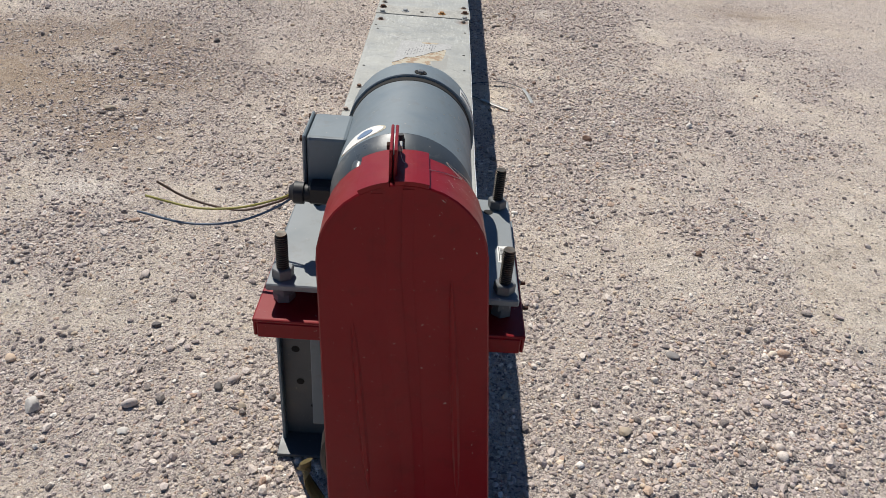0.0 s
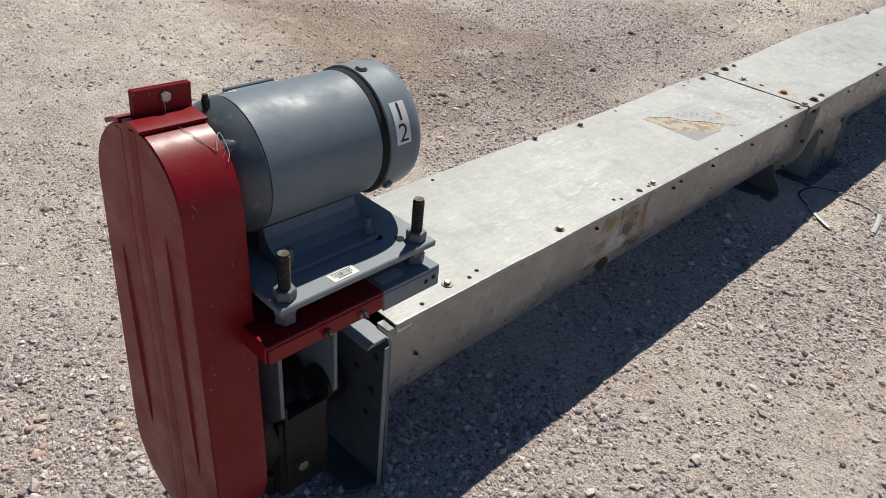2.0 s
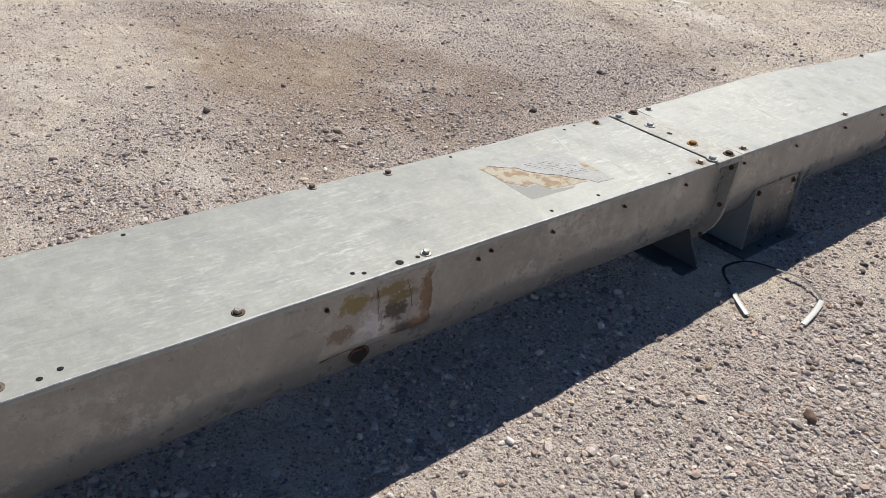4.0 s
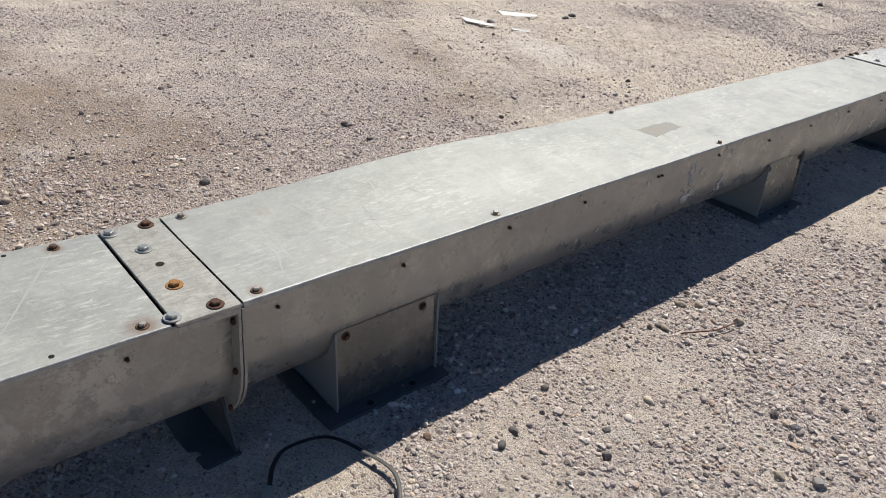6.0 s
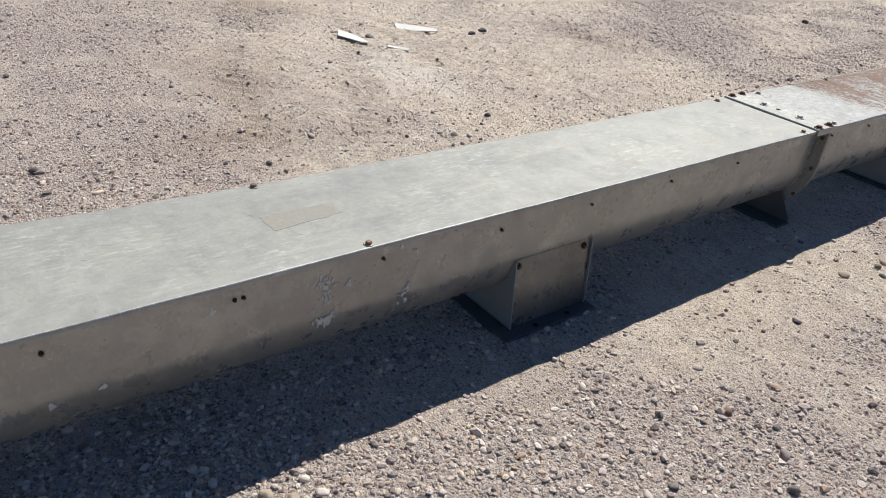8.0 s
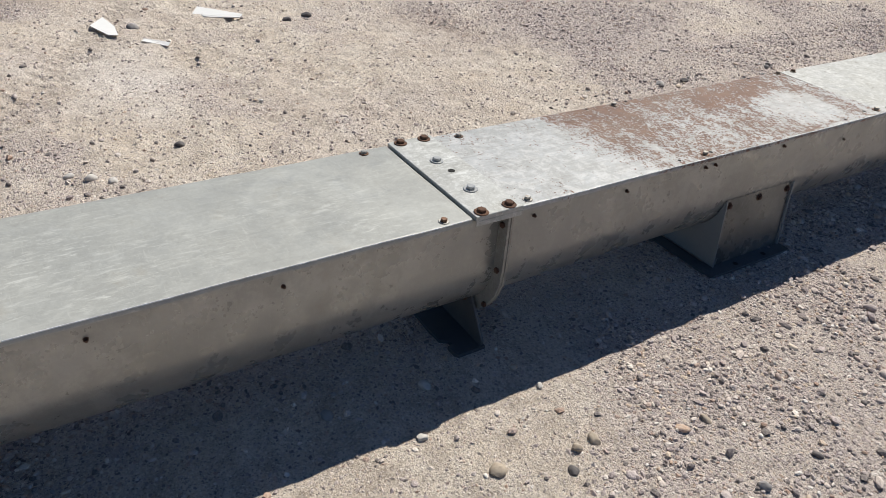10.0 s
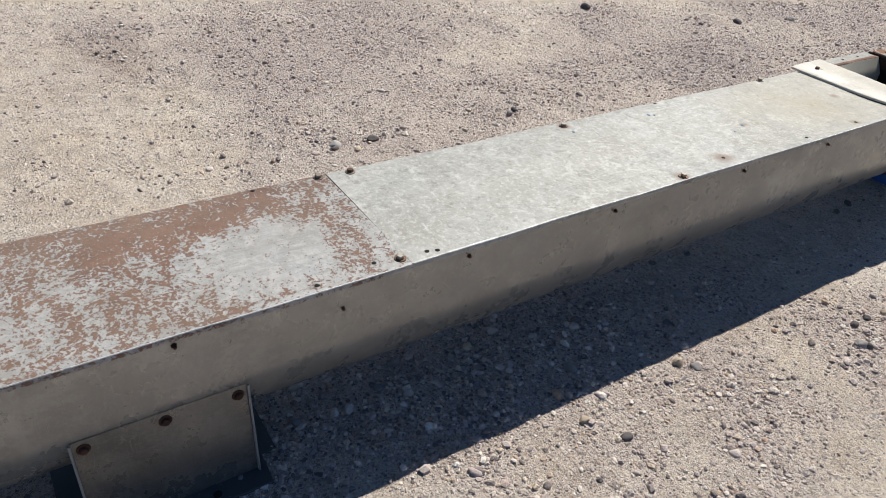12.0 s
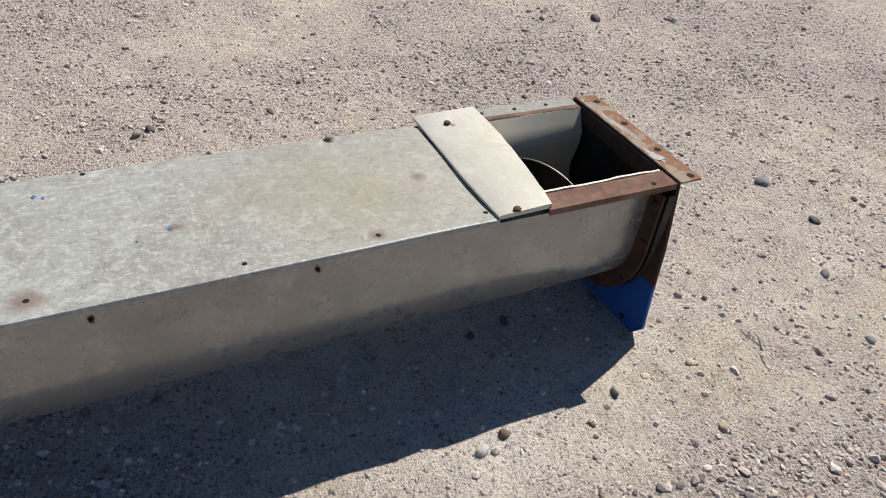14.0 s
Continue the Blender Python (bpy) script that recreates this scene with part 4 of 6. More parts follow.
def buckle(x, y, seed, wave):
    """How far a cover stands above its flat plane."""
    f = 1 - (x / HALF) ** 2
    bow = 0.0105 * lift(y) * min(1.0, max(0.0, x / 0.19)) ** 2 if seed == 12.0 else 0.0
    for who, at, wide, high in ((5.0, 4.02, 0.48, 0.022), (2.0, 2.88, 0.14, 0.007)):
        if seed == who:
            bow = high * math.exp(-((y - at) / wide) ** 2) * min(1.0, max(0.0, (0.12 - x) / 0.315)) ** 1.4
    return bow + wave * (0.0035 * noise.noise((x * 2.5 + seed, y * 1.3, seed)) + 0.0012 * noise.noise((x * 7, y * 6, seed + 3))) * (0.35 + f)


def cover_sheet(y0, y1, thick=0.003, lip=0.011, wave=1.0, seed=0.0, half=HALF):
    """A shallow folded lid: flat top, rounded edges, turned-down sides, slightly buckled."""
    xs = [-half, -half, -half + 0.0015, -half + 0.0035, -half + 0.005] + [-half + 0.005 + (2 * half - 0.01) * i / 12 for i in range(1, 12)] + [half - 0.005, half - 0.0035, half - 0.0015, half, half]
    zs = [-lip, -0.004, -0.0012, 0.0, 0.0] + [0.0] * 11 + [0.0, 0.0, -0.0012, -0.004, -lip]
    n = max(4, int((y1 - y0) / 0.03))
    loops = []
    for i in range(n + 1):
        y = y0 + (y1 - y0) * i / n
        up, low = [], []
        for x, z in zip(xs, zs):
            d = buckle(x, y, seed, wave)
            e = wave * 0.0022 * noise.noise((seed, y * 5, 9.0)) * (1 if x > 0 else -1) * (1 if abs(x) > half - 0.006 else 0)
            up.append((x + e, y, TOP + z + d))
            k = -1 if x > 0 else 1
            low.append((x + e + (k * thick if abs(x) > half - 0.004 else 0), y, TOP + z + d - (thick if abs(x) < half - 0.001 else (0 if z < -0.01 else thick))))
        loops.append(up + low[::-1])
    return rings(loops)


def worn_edge_glint(y0, y1, wave, seed, half):
    """The rubbed fold along a cover's edge: a pale tube that paints its highlight."""
    n = max(8, int((y1 - y0) / 0.03))
    path = []
    for i in range(n + 1):
        y = y0 + 0.002 + (y1 - y0 - 0.004) * i / n
        x = half - 0.0012
        path.append(Vector((x + wave * 0.0022 * noise.noise((seed, y * 5, 9.0)), y, TOP - 0.0012 + buckle(x, y, seed, wave))))
    return tube(path, 0.0014, 6)


def drape(bm, seed, wave):
    """Lay a flat mesh onto a buckled cover."""
    for v in bm.verts:
        v.co.z += buckle(v.co.x, v.co.y, seed, wave)
    return bm


def cover(y0, y1, material, label, bolts=(), holes=(), big_holes=(), wave=1.0, seed=0.0, half=HALF):
    c = thing("trough_cover", (0, (y0 + y1) / 2, 0.392), label, "conveyor cover", "bolted covers of the screw conveyor")
    part("panel", cover_sheet(y0, y1, wave=wave, seed=seed, half=half), material, c, smooth=True)
    part("edge", worn_edge_glint(y0, y1, wave, seed, half), EDGE, c, "rubbed edge with its highlight painted pale", True)
    for x, y in bolts:
        bolt(c, x, y, TOP + buckle(x, y, seed, wave))
    for x, y in (*holes, *big_holes):
        hole(c, x, y, TOP + 0.0002 + buckle(x, y, seed, wave), big=(x, y) in big_holes)
    return c


cover1 = cover(1.246, 3.156, SHEET, "weathered grey sheet cover with a torn label", [(-0.167, 2.309), (0.175, 2.162), (0.169, 1.768), (-0.166, 3.069), (0.171, 3.115), (0.162, 1.409), (-0.184, 2.112)],
               [(-0.174, 2.51), (-0.166, 2.929), (-0.178, 2.984), (0.176, 2.968), (0.171, 2.527), (0.17, 2.69), (0.177, 2.14), (0.163, 1.998), (0.173, 2.017), (-0.172, 1.693), (0.173, 1.462), (0.165, 1.492), (0.177, 1.326)],
               [(0.176, 2.097)], 1.3, 2.0)
cover2 = cover(3.292, 6.806, SHEET, "long weathered grey sheet cover with scuffs", [(-0.172, 3.331), (0.173, 3.33), (0.173, 3.967), (0.180, 4.981), (-0.182, 4.874), (0.178, 6.746), (-0.175, 6.738)], [], [], 1.5, 5.0)
cover(6.938, 8.319, RUSTY_SHEET, "grey sheet cover with broad brown rust patches", [(0.174, 6.964), (-0.168, 7.002), (0.174, 7.535), (-0.178, 7.543), (0.170, 8.306), (-0.182, 8.299)],
      [(-0.186, 7.445), (-0.186, 7.599), (0.17, 7.562), (0.173, 7.442), (0.161, 8.256), (0.176, 8.137), (-0.186, 8.152)], [], 1.0, 8.0)
cover4 = cover(8.3206, 10.006, SHEET_TAIL, "pale grey sheet cover with small rust stains", [(-0.176, 8.373), (-0.168, 8.984), (0.177, 9.060), (-0.182, 9.805)],
      [(0.163, 9.779), (0.166, 9.548), (0.16, 9.993), (-0.182, 10.004), (-0.182, 9.337), (0.17, 8.364), (0.176, 8.384), (0.148, 9.236)], [], 1.0, 12.0, 0.1925)


# ---- torn label on the first cover ----
def sheet_patch(points, z, thick, bm=None):
    """A thin flat piece; on the first cover it is cut fine and follows the sheet."""
    own = bm is None
    bm = prism([(x, y) for x, y in points], "z", z, z + thick, bm=bm)
    if own and 2 < points[0][1] < 3:
        bmesh.ops.triangulate(bm, faces=bm.faces)
        for _ in range(3):
            bmesh.ops.subdivide_edges(bm, edges=[e for e in bm.edges if e.calc_length() > 0.02], cuts=1)
            bmesh.ops.triangulate(bm, faces=bm.faces)
        drape(bm, 2.0, 1.3)
    return bm


def ragged(points, amount, seed, n=7):
    r = random.Random(seed)
    out = []
    for (x0, y0), (x1, y1) in zip(points, points[1:] + points[:1]):
        for k in range(n):
            t = k / n
            j = amount if k else 0
            out.append((x0 + (x1 - x0) * t + r.uniform(-j, j), y0 + (y1 - y0) * t + r.uniform(-j, j)))
    return out


def on_label(u, v):
    """Label plane: u along the trough, v across it towards the sunlit shadow side."""
    return (-0.083 + 0.19 * v + 0.02 * u, 2.528 + 0.279 * u - 0.006 * v)


TEAR = [on_label(*p) for p in ((0.095, 0.005), (0.17, 0.10), (0.251, 0.179), (0.302, 0.195), (0.345, 0.349), (0.452, 0.527), (0.564, 0.627), (0.616, 0.746), (0.757, 0.896))]
LOW = [on_label(*p) for p in ((0.561, 0.92), (0.304, 0.89), (0.25, 0.68), (0.135, 0.71), (0.005, 0.49), (-0.01, 0.02))]
part("torn_label", sheet_patch(ragged([*TEAR, *[on_label(*p) for p in ((0.80, 1.0), (1.0, 0.99), (0.985, 0.0))]], 0.0012, 3, 5), 0.3984, 0.0009), LABEL_GREY, cover1, "torn off-white paper label")
part("label_residue", sheet_patch(ragged([*TEAR[::-1], LOW[-1], LOW[-2], LOW[-3], LOW[-4], LOW[-5], LOW[-6]], 0.0016, 4, 4), 0.3982, 0.0008), LABEL_TAN, cover1, "cream and rust-brown adhesive residue")
part("label_residue", sheet_patch(ragged([on_label(*p) for p in ((0.0, 0.51), (0.13, 0.73), (0.25, 0.70), (0.30, 0.91), (0.56, 0.94), (0.50, 0.99), (0.02, 1.0))], 0.0015, 14, 4), 0.3982, 0.0005), LABEL_FILM, cover1, "thin grey film left by the label")
part("label_residue", sheet_patch(ragged([on_label(*p) for p in ((0.93, 0.45), (0.97, 0.40), (0.995, 0.5), (0.995, 0.74), (0.94, 0.70), (0.92, 0.55))], 0.003, 6, 4), 0.3991, 0.0004), LABEL_TAN, cover1, "small brown stain on the label")
# A thin dark tube stands in for the gap and shadow along the tear.
tear_line = [Vector((x, y, 0.3993 + 0.0003 * math.sin(k * 2.1))) for k, (x, y) in enumerate(ragged(TEAR, 0.0012, 3, 5)[:-5])]
part("curled_edge", drape(tube(tear_line, 0.0006, 5), 2.0, 1.3), CASTING_AND_SHADE, cover1, "dark line for the gap and shadow along the label's tear")
text_lines = bmesh.new()
r = random.Random(9)
for i in range(11):
    v = 0.16 + 0.052 * i + r.uniform(-0.006, 0.006)
    u = 0.36 + 0.03 * i + r.uniform(0, 0.08)
    while u < min(0.90, 0.62 + 0.05 * i):
        w = r.uniform(0.008, 0.035)
        if r.random() < 0.72:
            p = [on_label(*q) for q in ((u, v), (u + w, v + r.uniform(-0.008, 0.008)), (u + w, v + 0.013), (u, v + r.uniform(0.006, 0.016)))]
            sheet_patch(p, 0.3992, 0.0003, text_lines)
        u += w + r.uniform(0.004, 0.014)
part("print_bars", drape(text_lines, 2.0, 1.3), plain_material("faded_print", (0.13, 0.13, 0.14), 0.7, vary=0.5, scale=90), cover1, "faded unreadable lines of print")


# ---- ghost of a label on the long cover ----
ghost = prism(ragged([(-0.034, 4.822), (-0.033, 4.989), (0.023, 5.004), (0.04, 4.83)], 0.003, 61, 8), "z", TOP - 0.0004, TOP + 0.0005)
bmesh.ops.triangulate(ghost, faces=ghost.faces)
for _ in range(3):
    bmesh.ops.subdivide_edges(ghost, edges=[e for e in ghost.edges if e.calc_length() > 0.02], cuts=1)
    bmesh.ops.triangulate(ghost, faces=ghost.faces)
part("label_residue", drape(ghost, 5.0, 1.5), blotched_material("label_ghost", (0.372, 0.368, 0.338), (0.325, 0.285, 0.235), 75, 0.50), cover2, "faint brown trace of a lost label")

# ---- scratches in the zinc ----
SCRATCH = plain_material("bare_zinc_scratch", (0.455, 0.455, 0.43), 0.5, 0.1, 0.2, 60)


def scratches(on, seed, wave, lines, spread, count, shift):
    """Rubbed lines on a cover: the named long ones, and short arcs strewn over spread (x0, x1, y0, y1)."""
    r = random.Random(shift)
    bm = bmesh.new()
    paths = [(smooth_line([(x, y, 0) for x, y in p], 10), w) for p, w in lines]
    for _ in range(count):
        x, y, a, l = r.uniform(*spread[:2]), r.uniform(*spread[2:]), r.gauss(-0.75, 0.5), r.uniform(0.015, 0.10)
        bend = r.uniform(-0.012, 0.012)
        d, n = Vector((math.sin(a), math.cos(a), 0)), Vector((math.cos(a), -math.sin(a), 0))
        paths.append(([Vector((x, y, 0)) + d * (l * t) + n * (bend * 4 * t * (1 - t)) for t in [i / 8 for i in range(9)]], r.uniform(0.0002, 0.0006)))
    for path, w in paths:
        pts = [p for p in path if abs(p.x) < 0.185]
        if len(pts) > 2:
            rows = [[], []]
            for i, p in enumerate(pts):
                d = (pts[min(i + 1, len(pts) - 1)] - pts[max(i - 1, 0)]).normalized()
                side = Vector((d.y, -d.x, 0)) * (w * (0.25 + math.sin(math.pi * i / (len(pts) - 1))) * r.uniform(0.6, 1.3))
                for row, q in zip(rows, (p + side, p - side)):
                    row.append((q.x, q.y, TOP + 0.0002 + buckle(q.x, q.y, seed, wave)))
            rings([[a, (a[0], a[1], a[2] - 0.0004), (b[0], b[1], b[2] - 0.0004), b] for a, b in zip(*rows)], bm=bm)
    tagged(part("rubbed_scratch", bm, SCRATCH, on, "pale scratches rubbed into the zinc"), kind="stuff")


scratches(cover1, 2.0, 1.3, [([(-0.165, 2.87), (-0.10, 2.845), (-0.043, 2.82)], 0.0045), ([(-0.176, 3.075), (-0.02, 2.98), (0.107, 2.902)], 0.0018), ([(-0.16, 3.0), (-0.07, 2.93), (0.05, 2.93)], 0.0014), ([(-0.06, 2.81), (0.02, 2.86), (0.10, 2.88)], 0.0016)], (-0.15, 0.17, 2.0, 3.12), 34, 3)
scratches(cover2, 5.0, 1.5, [([(0.008, 3.466), (0.06, 3.45), (0.118, 3.453)], 0.0022), ([(0.014, 3.425), (0.07, 3.43), (0.137, 3.406)], 0.0032), ([(-0.137, 3.793), (-0.07, 3.78), (-0.007, 3.74)], 0.0018), ([(-0.035, 3.638), (0.02, 3.56), (0.064, 3.459)], 0.0016),
                             ([(0.025, 3.644), (0.05, 3.70), (0.075, 3.787)], 0.0014), ([(-0.10, 3.60), (-0.03, 3.64), (0.01, 3.703)], 0.0014)], (-0.17, 0.17, 3.35, 4.9), 80, 5)
scratches(cover4, 12.0, 1.0, [], (-0.16, 0.17, 8.4, 9.95), 26, 8)


# ---- joint plates ----
def joint_plate(y0, y1, bolts, bigs, holes, label, material, z=0.404):
    j = thing("joint_plate", (0, (y0 + y1) / 2, 0.396), label, "joint plate", "joint plates between the covers")
    part("plate", box(-0.196, 0.200, y0, y1, 0.3925, z, 0.0012), material, j)
    part("lip", box(0.196, 0.1995, y0 + 0.002, y1 - 0.002, 0.380, 0.3922, 0.0005), material, j)
    for x, y, finish in (*bolts, *bigs):
        bolt(j, x, y, z, big=True, finish=finish)
    for x, y in holes:
        hole(j, x, y, z + 0.0004, big=abs(x) < 0.01)
    return j


joint_plate(3.163, 3.286, [(-0.169, 3.177, "zinc"), (-0.172, 3.254, "rust"), (0.176, 3.165, "zinc"), (0.178, 3.245, "rust")], [(-0.075, 3.212, "zinc"), (0.080, 3.210, "orange")], [(-0.006, 3.217), (-0.160, 3.182), (0.166, 3.166), (0.168, 3.24)], "brown-stained grey joint plate with rusty bolts", JOINT_DARK, 0.4005)
joint_plate(6.812, 6.934, [(-0.180, 6.840, "rust"), (-0.180, 6.906, "rust"), (0.186, 6.833, "rust"), (0.184, 6.906, "rust")], [(-0.061, 6.872, "zinc"), (0.091, 6.868, "zinc")], [(-0.003, 6.877)], "pale grey joint plate with zinc and rusty bolts", JOINT_PALE)


# ---- feet ----
def flange_foot(y):
    f = thing("flange_foot", (0, y, 0), "dark painted steel foot plate under the trough joint", "conveyor foot", "foot plates under the joints")
    base = [(-0.172, y - 0.092), (-0.02, y - 0.094), (0.05, y - 0.096), (0.105, y - 0.094), (0.118, y - 0.075), (0.132, y - 0.072), (0.136, y - 0.088), (0.165, y - 0.086), (0.174, y - 0.08), (0.174, y - 0.004), (-0.172, y - 0.004)]
    part("base_plate", prism(base, "z", -0.004, 0.006), DARK_PAINT, f)
    part("web", prism([(-0.168, 0.006), (0.168, 0.006), (0.172, 0.02), (0.105, 0.125), (0.06, 0.08), (-0.06, 0.08), (-0.105, 0.125), (-0.172, 0.02)], "y", y - 0.0155, y - 0.0085), DARK_PAINT, f)
    shared("bolt", BIG_HEAD, f, Matrix.Translation((0.088, y - 0.0155, 0.105)) @ FRONT)
    return f


for y in (S2Y, S3Y - 0.004):
    flange_foot(y)


def saddle_foot(y0, y1, bolts, label):
    """A folded saddle that carries the trough: sloped side panels, end webs, turned-out base flanges."""
    f = thing("saddle_foot", (0, (y0 + y1) / 2, 0), label, "conveyor foot", "saddle feet under the trough")
    for s in (1, -1):
        pts = [(s * 0.1605, 0.214), (s * 0.1635, 0.217), (s * 0.180, 0.0055), (s * 0.1765, 0.0055)]
        part("side_panel", prism(pts, "y", y0 + 0.0046, y1 - 0.0046), SADDLE, f)
        part("base_flange", prism([(s * 0.150, y0 - 0.045), (s * 0.222, y0 - 0.040), (s * 0.224, y1 + 0.012), (s * 0.150, y1 + 0.014)], "z", -0.003, 0.005, 0.001), DARK_PAINT, f, "dark base flange with worn edges")
    for y, s in ((y0, -1), (y1, 1)):
        ya, yb = (y + 0.0005, y + 0.0045) if s < 0 else (y - 0.0045, y - 0.0005)
        arc = [((WALL + 0.001) * math.cos(a), FLOOR_Z - (WALL + 0.001) * math.sin(a)) for a in [math.radians(14 + 152 * i / 14) for i in range(15)]]
        part("end_web", prism([(0.188, 0.006), (0.1705, 0.217), (0.1665, 0.218), *[p for p in arc if abs(p[0]) < 0.160 or p[1] < 0.2], (-0.1665, 0.218), (-0.1705, 0.217), (-0.188, 0.006)], "y", ya, yb), GREY_PLATE, f, "worn pale-edged web")
        part("end_flange", box(-0.149, 0.149, *sorted((y, y + s * 0.045)), 0.000, 0.004, 0.0008), DARK_PAINT, f)
    for y in bolts:
        bolt(f, 0.1640, y, 0.197, RIGHT, finish="dark")
    for k in (0.28, 0.70):
        hole(f, 0.203, y0 + (y1 - y0) * k, 0.0052, big=True)
    return f


saddle_foot(3.512, 3.812, (3.545, 3.765), "grey folded steel saddle foot with two bolts")
saddle_foot(5.452, 5.749, (5.467, 5.718), "grey folded steel saddle foot, worn dark edges")
saddle_foot(7.701, 8.003, (7.723, 7.854, 7.982), "grey folded steel saddle foot with three bolts")


# ---- patched dent on the first section ----
def patch_material():
    """Scraped zinc: lilac-white bare middle, ochre along the top, black smudges, a brown stripe at the far end."""
    k = Mat("scraped_patch", 0.28, 0.25)

    def smudge(y, z, ry, rz, soft):
        v = k.stretch((0, 1 / ry, 1 / rz), (0, -y / ry, -z / rz))
        n = k.t.nodes.new("ShaderNodeVectorMath")
        n.operation = "LENGTH"
        k.t.links.new(v, n.inputs[0])
        w = k.math("ADD", n.outputs["Value"], k.math("MULTIPLY", k.math("SUBTRACT", k.noise(42, 8, 0.8), 0.5), 3.2))
        return k.math("DIVIDE", k.math("SUBTRACT", 1.0, w), soft, True)

    c = k.mix(k.noise(22, 6, 0.7), (0.40, 0.385, 0.36), (0.26, 0.245, 0.22))
    c = k.mix(smudge(2.05, 0.265, 0.055, 0.045, 0.7), c, k.mix(k.noise(60, 5, 0.8), (0.42, 0.42, 0.44), (0.66, 0.66, 0.67)))
    for y, z, ry, rz, tone in ((2.00, 0.335, 0.030, 0.022, (0.19, 0.15, 0.05)), (2.09, 0.340, 0.055, 0.014, (0.18, 0.14, 0.055)), (1.972, 0.275, 0.030, 0.020, (0.17, 0.13, 0.10)), (2.185, 0.290, 0.022, 0.075, (0.17, 0.095, 0.045)),
                               (2.155, 0.225, 0.035, 0.022, (0.16, 0.09, 0.05)), (2.105, 0.287, 0.032, 0.026, (0.035, 0.032, 0.030)), (2.118, 0.235, 0.026, 0.016, (0.06, 0.055, 0.05)), (2.115, 0.315, 0.035, 0.012, (0.15, 0.12, 0.045))):
        c = k.mix(k.math("MULTIPLY", smudge(y, z, ry * 1.15, rz * 1.15, 0.35), 0.92), c, tone)
    c = k.mix(k.ramp(k.noise(90, 5, 0.8), [(0.60, 0.0), (0.68, 0.8)]), c, (0.62, 0.60, 0.55))
    return k.done(c, bump=k.math("ADD", k.noise(18, 4, 0.7), k.math("MULTIPLY", k.noise(70, 4, 0.8), 0.4)), depth=0.6, dist=0.006)


SCRAPE = blotched_material("black_scrape", (0.17, 0.15, 0.12), (0.03, 0.027, 0.024), 60, 0.42)


def dented_patch(y0, y1, z0, z1, ny=30, nz=18):
    """A battered plate lying on the wall: its rim follows a rough outline and sinks into the sheet."""
    loops = []
    for i in range(ny + 1):
        u = i / ny
        row = []
        for j in range(nz + 1):
            v = j / nz
            low = z0 + 0.030 * max(0.0, 0.35 - u) + 0.006 * noise.noise((u * 5, 3, 1))
            y = y0 + (y1 - y0) * u + 0.045 * (v - 0.5) * (1 - u) + 0.005 * noise.noise((u * 3, v * 5, 8))
            z = low + (z1 - low) * v
            rim = min(1.0, 12 * min(u, 1 - u, v, 1 - v))
            d = -0.0015 + 0.0040 * rim + 0.0040 * rim * noise.noise((y * 22, z * 26, 4.0)) + 0.0015 * rim * noise.noise((y * 70, z * 70, 2.0))
            row.append((WALL + d - (0.0 if z > FLOOR_Z else WALL - math.sqrt(WALL ** 2 - (FLOOR_Z - z) ** 2)), y, z))
        loops.append(row)
    return rings(loops, False)


part("patch_plate", dented_patch(1.945, 2.205, 0.207, 0.358), patch_material(), first, "scraped patch with ochre and black stains", True)
for y0, z0, y1, z1 in ((2.053, 0.352, 2.058, 0.285), (2.128, 0.340, 2.142, 0.275)):
    part("crease", tube([(0.1690, y0, z0), (0.1695, (y0 + y1) / 2 + 0.003, (z0 + z1) / 2), (0.1690, y1, z1)], 0.0006, 5), SCRAPE, first, "sharp dark crease")
RING = [(2.021 + 0.021 * math.cos(a), 0.195 + 0.020 * math.sin(a)) for a in [2 * math.pi * i / 16 for i in range(17)]]
part("torn_hole", prism(RING[:16], "x", 0.120, 0.1632), HOLE, first, "dark torn hole")
part("torn_lip", tube([(0.1640 + 0.10 * (z - 0.195) + 0.004 * math.sin(5 * y * 40), y, z) for y, z in RING], 0.0030, 6), BOLT_RUST, first, "bent rusty edge of the hole", True)
part("tear_seam", tube(smooth_line([(0.162, 1.93, 0.212), (0.163, 1.965, 0.218), (0.164, 2.0, 0.219), (0.163, 2.041, 0.207)]), 0.0018, 6), RUST, first, "rusty split seam", True)

# ---- outlet end ----
tail = thing("outlet_frame", (0, 10.2, 0.05), "rust-brown steel outlet frame with bolt holes", "outlet frame")
part("collar", end_flange(10.386, 10.393, 0.038), RUST_DARK, tail, "dark rusty collar")
part("collar_web", end_flange(10.400, 10.420, 0.040), CASTING_AND_SHADE, tail, "dark rusty collar")
part("side_angle", prism([(0.146, 0.4090), (0.146, 0.4130), (0.199, 0.4130), (0.199, 0.3990), (0.195, 0.3990), (0.195, 0.4090)], "y", 10.110, 10.418, 0.0008), RUST, tail, "rust-brown side angle")
part("side_angle", prism([(-0.150, 0.4035), (-0.150, 0.4080), (-0.208, 0.4080), (-0.208, 0.3930), (-0.204, 0.3930), (-0.204, 0.4035)], "y", 10.110, 10.418, 0.0008), JOINT, tail, "grey side angle with rust along its edge")
part("rust_edge", box(-0.166, -0.151, 10.113, 10.415, 0.4086, 0.4096, 0.0003), RUST, tail)
part("end_angle", prism([(10.4215, 0.4135), (10.474, 0.4145), (10.474, 0.419), (10.4215, 0.418)], "x", -0.182, 0.204, 0.0008), RUST_ORANGE, tail, "orange-brown rusty end angle with peeling paint")
part("angle_leg", box(-0.146, 0.140, 10.4165, 10.4203, 0.372, 0.4115, 0.0006), RUST_DARK, tail)
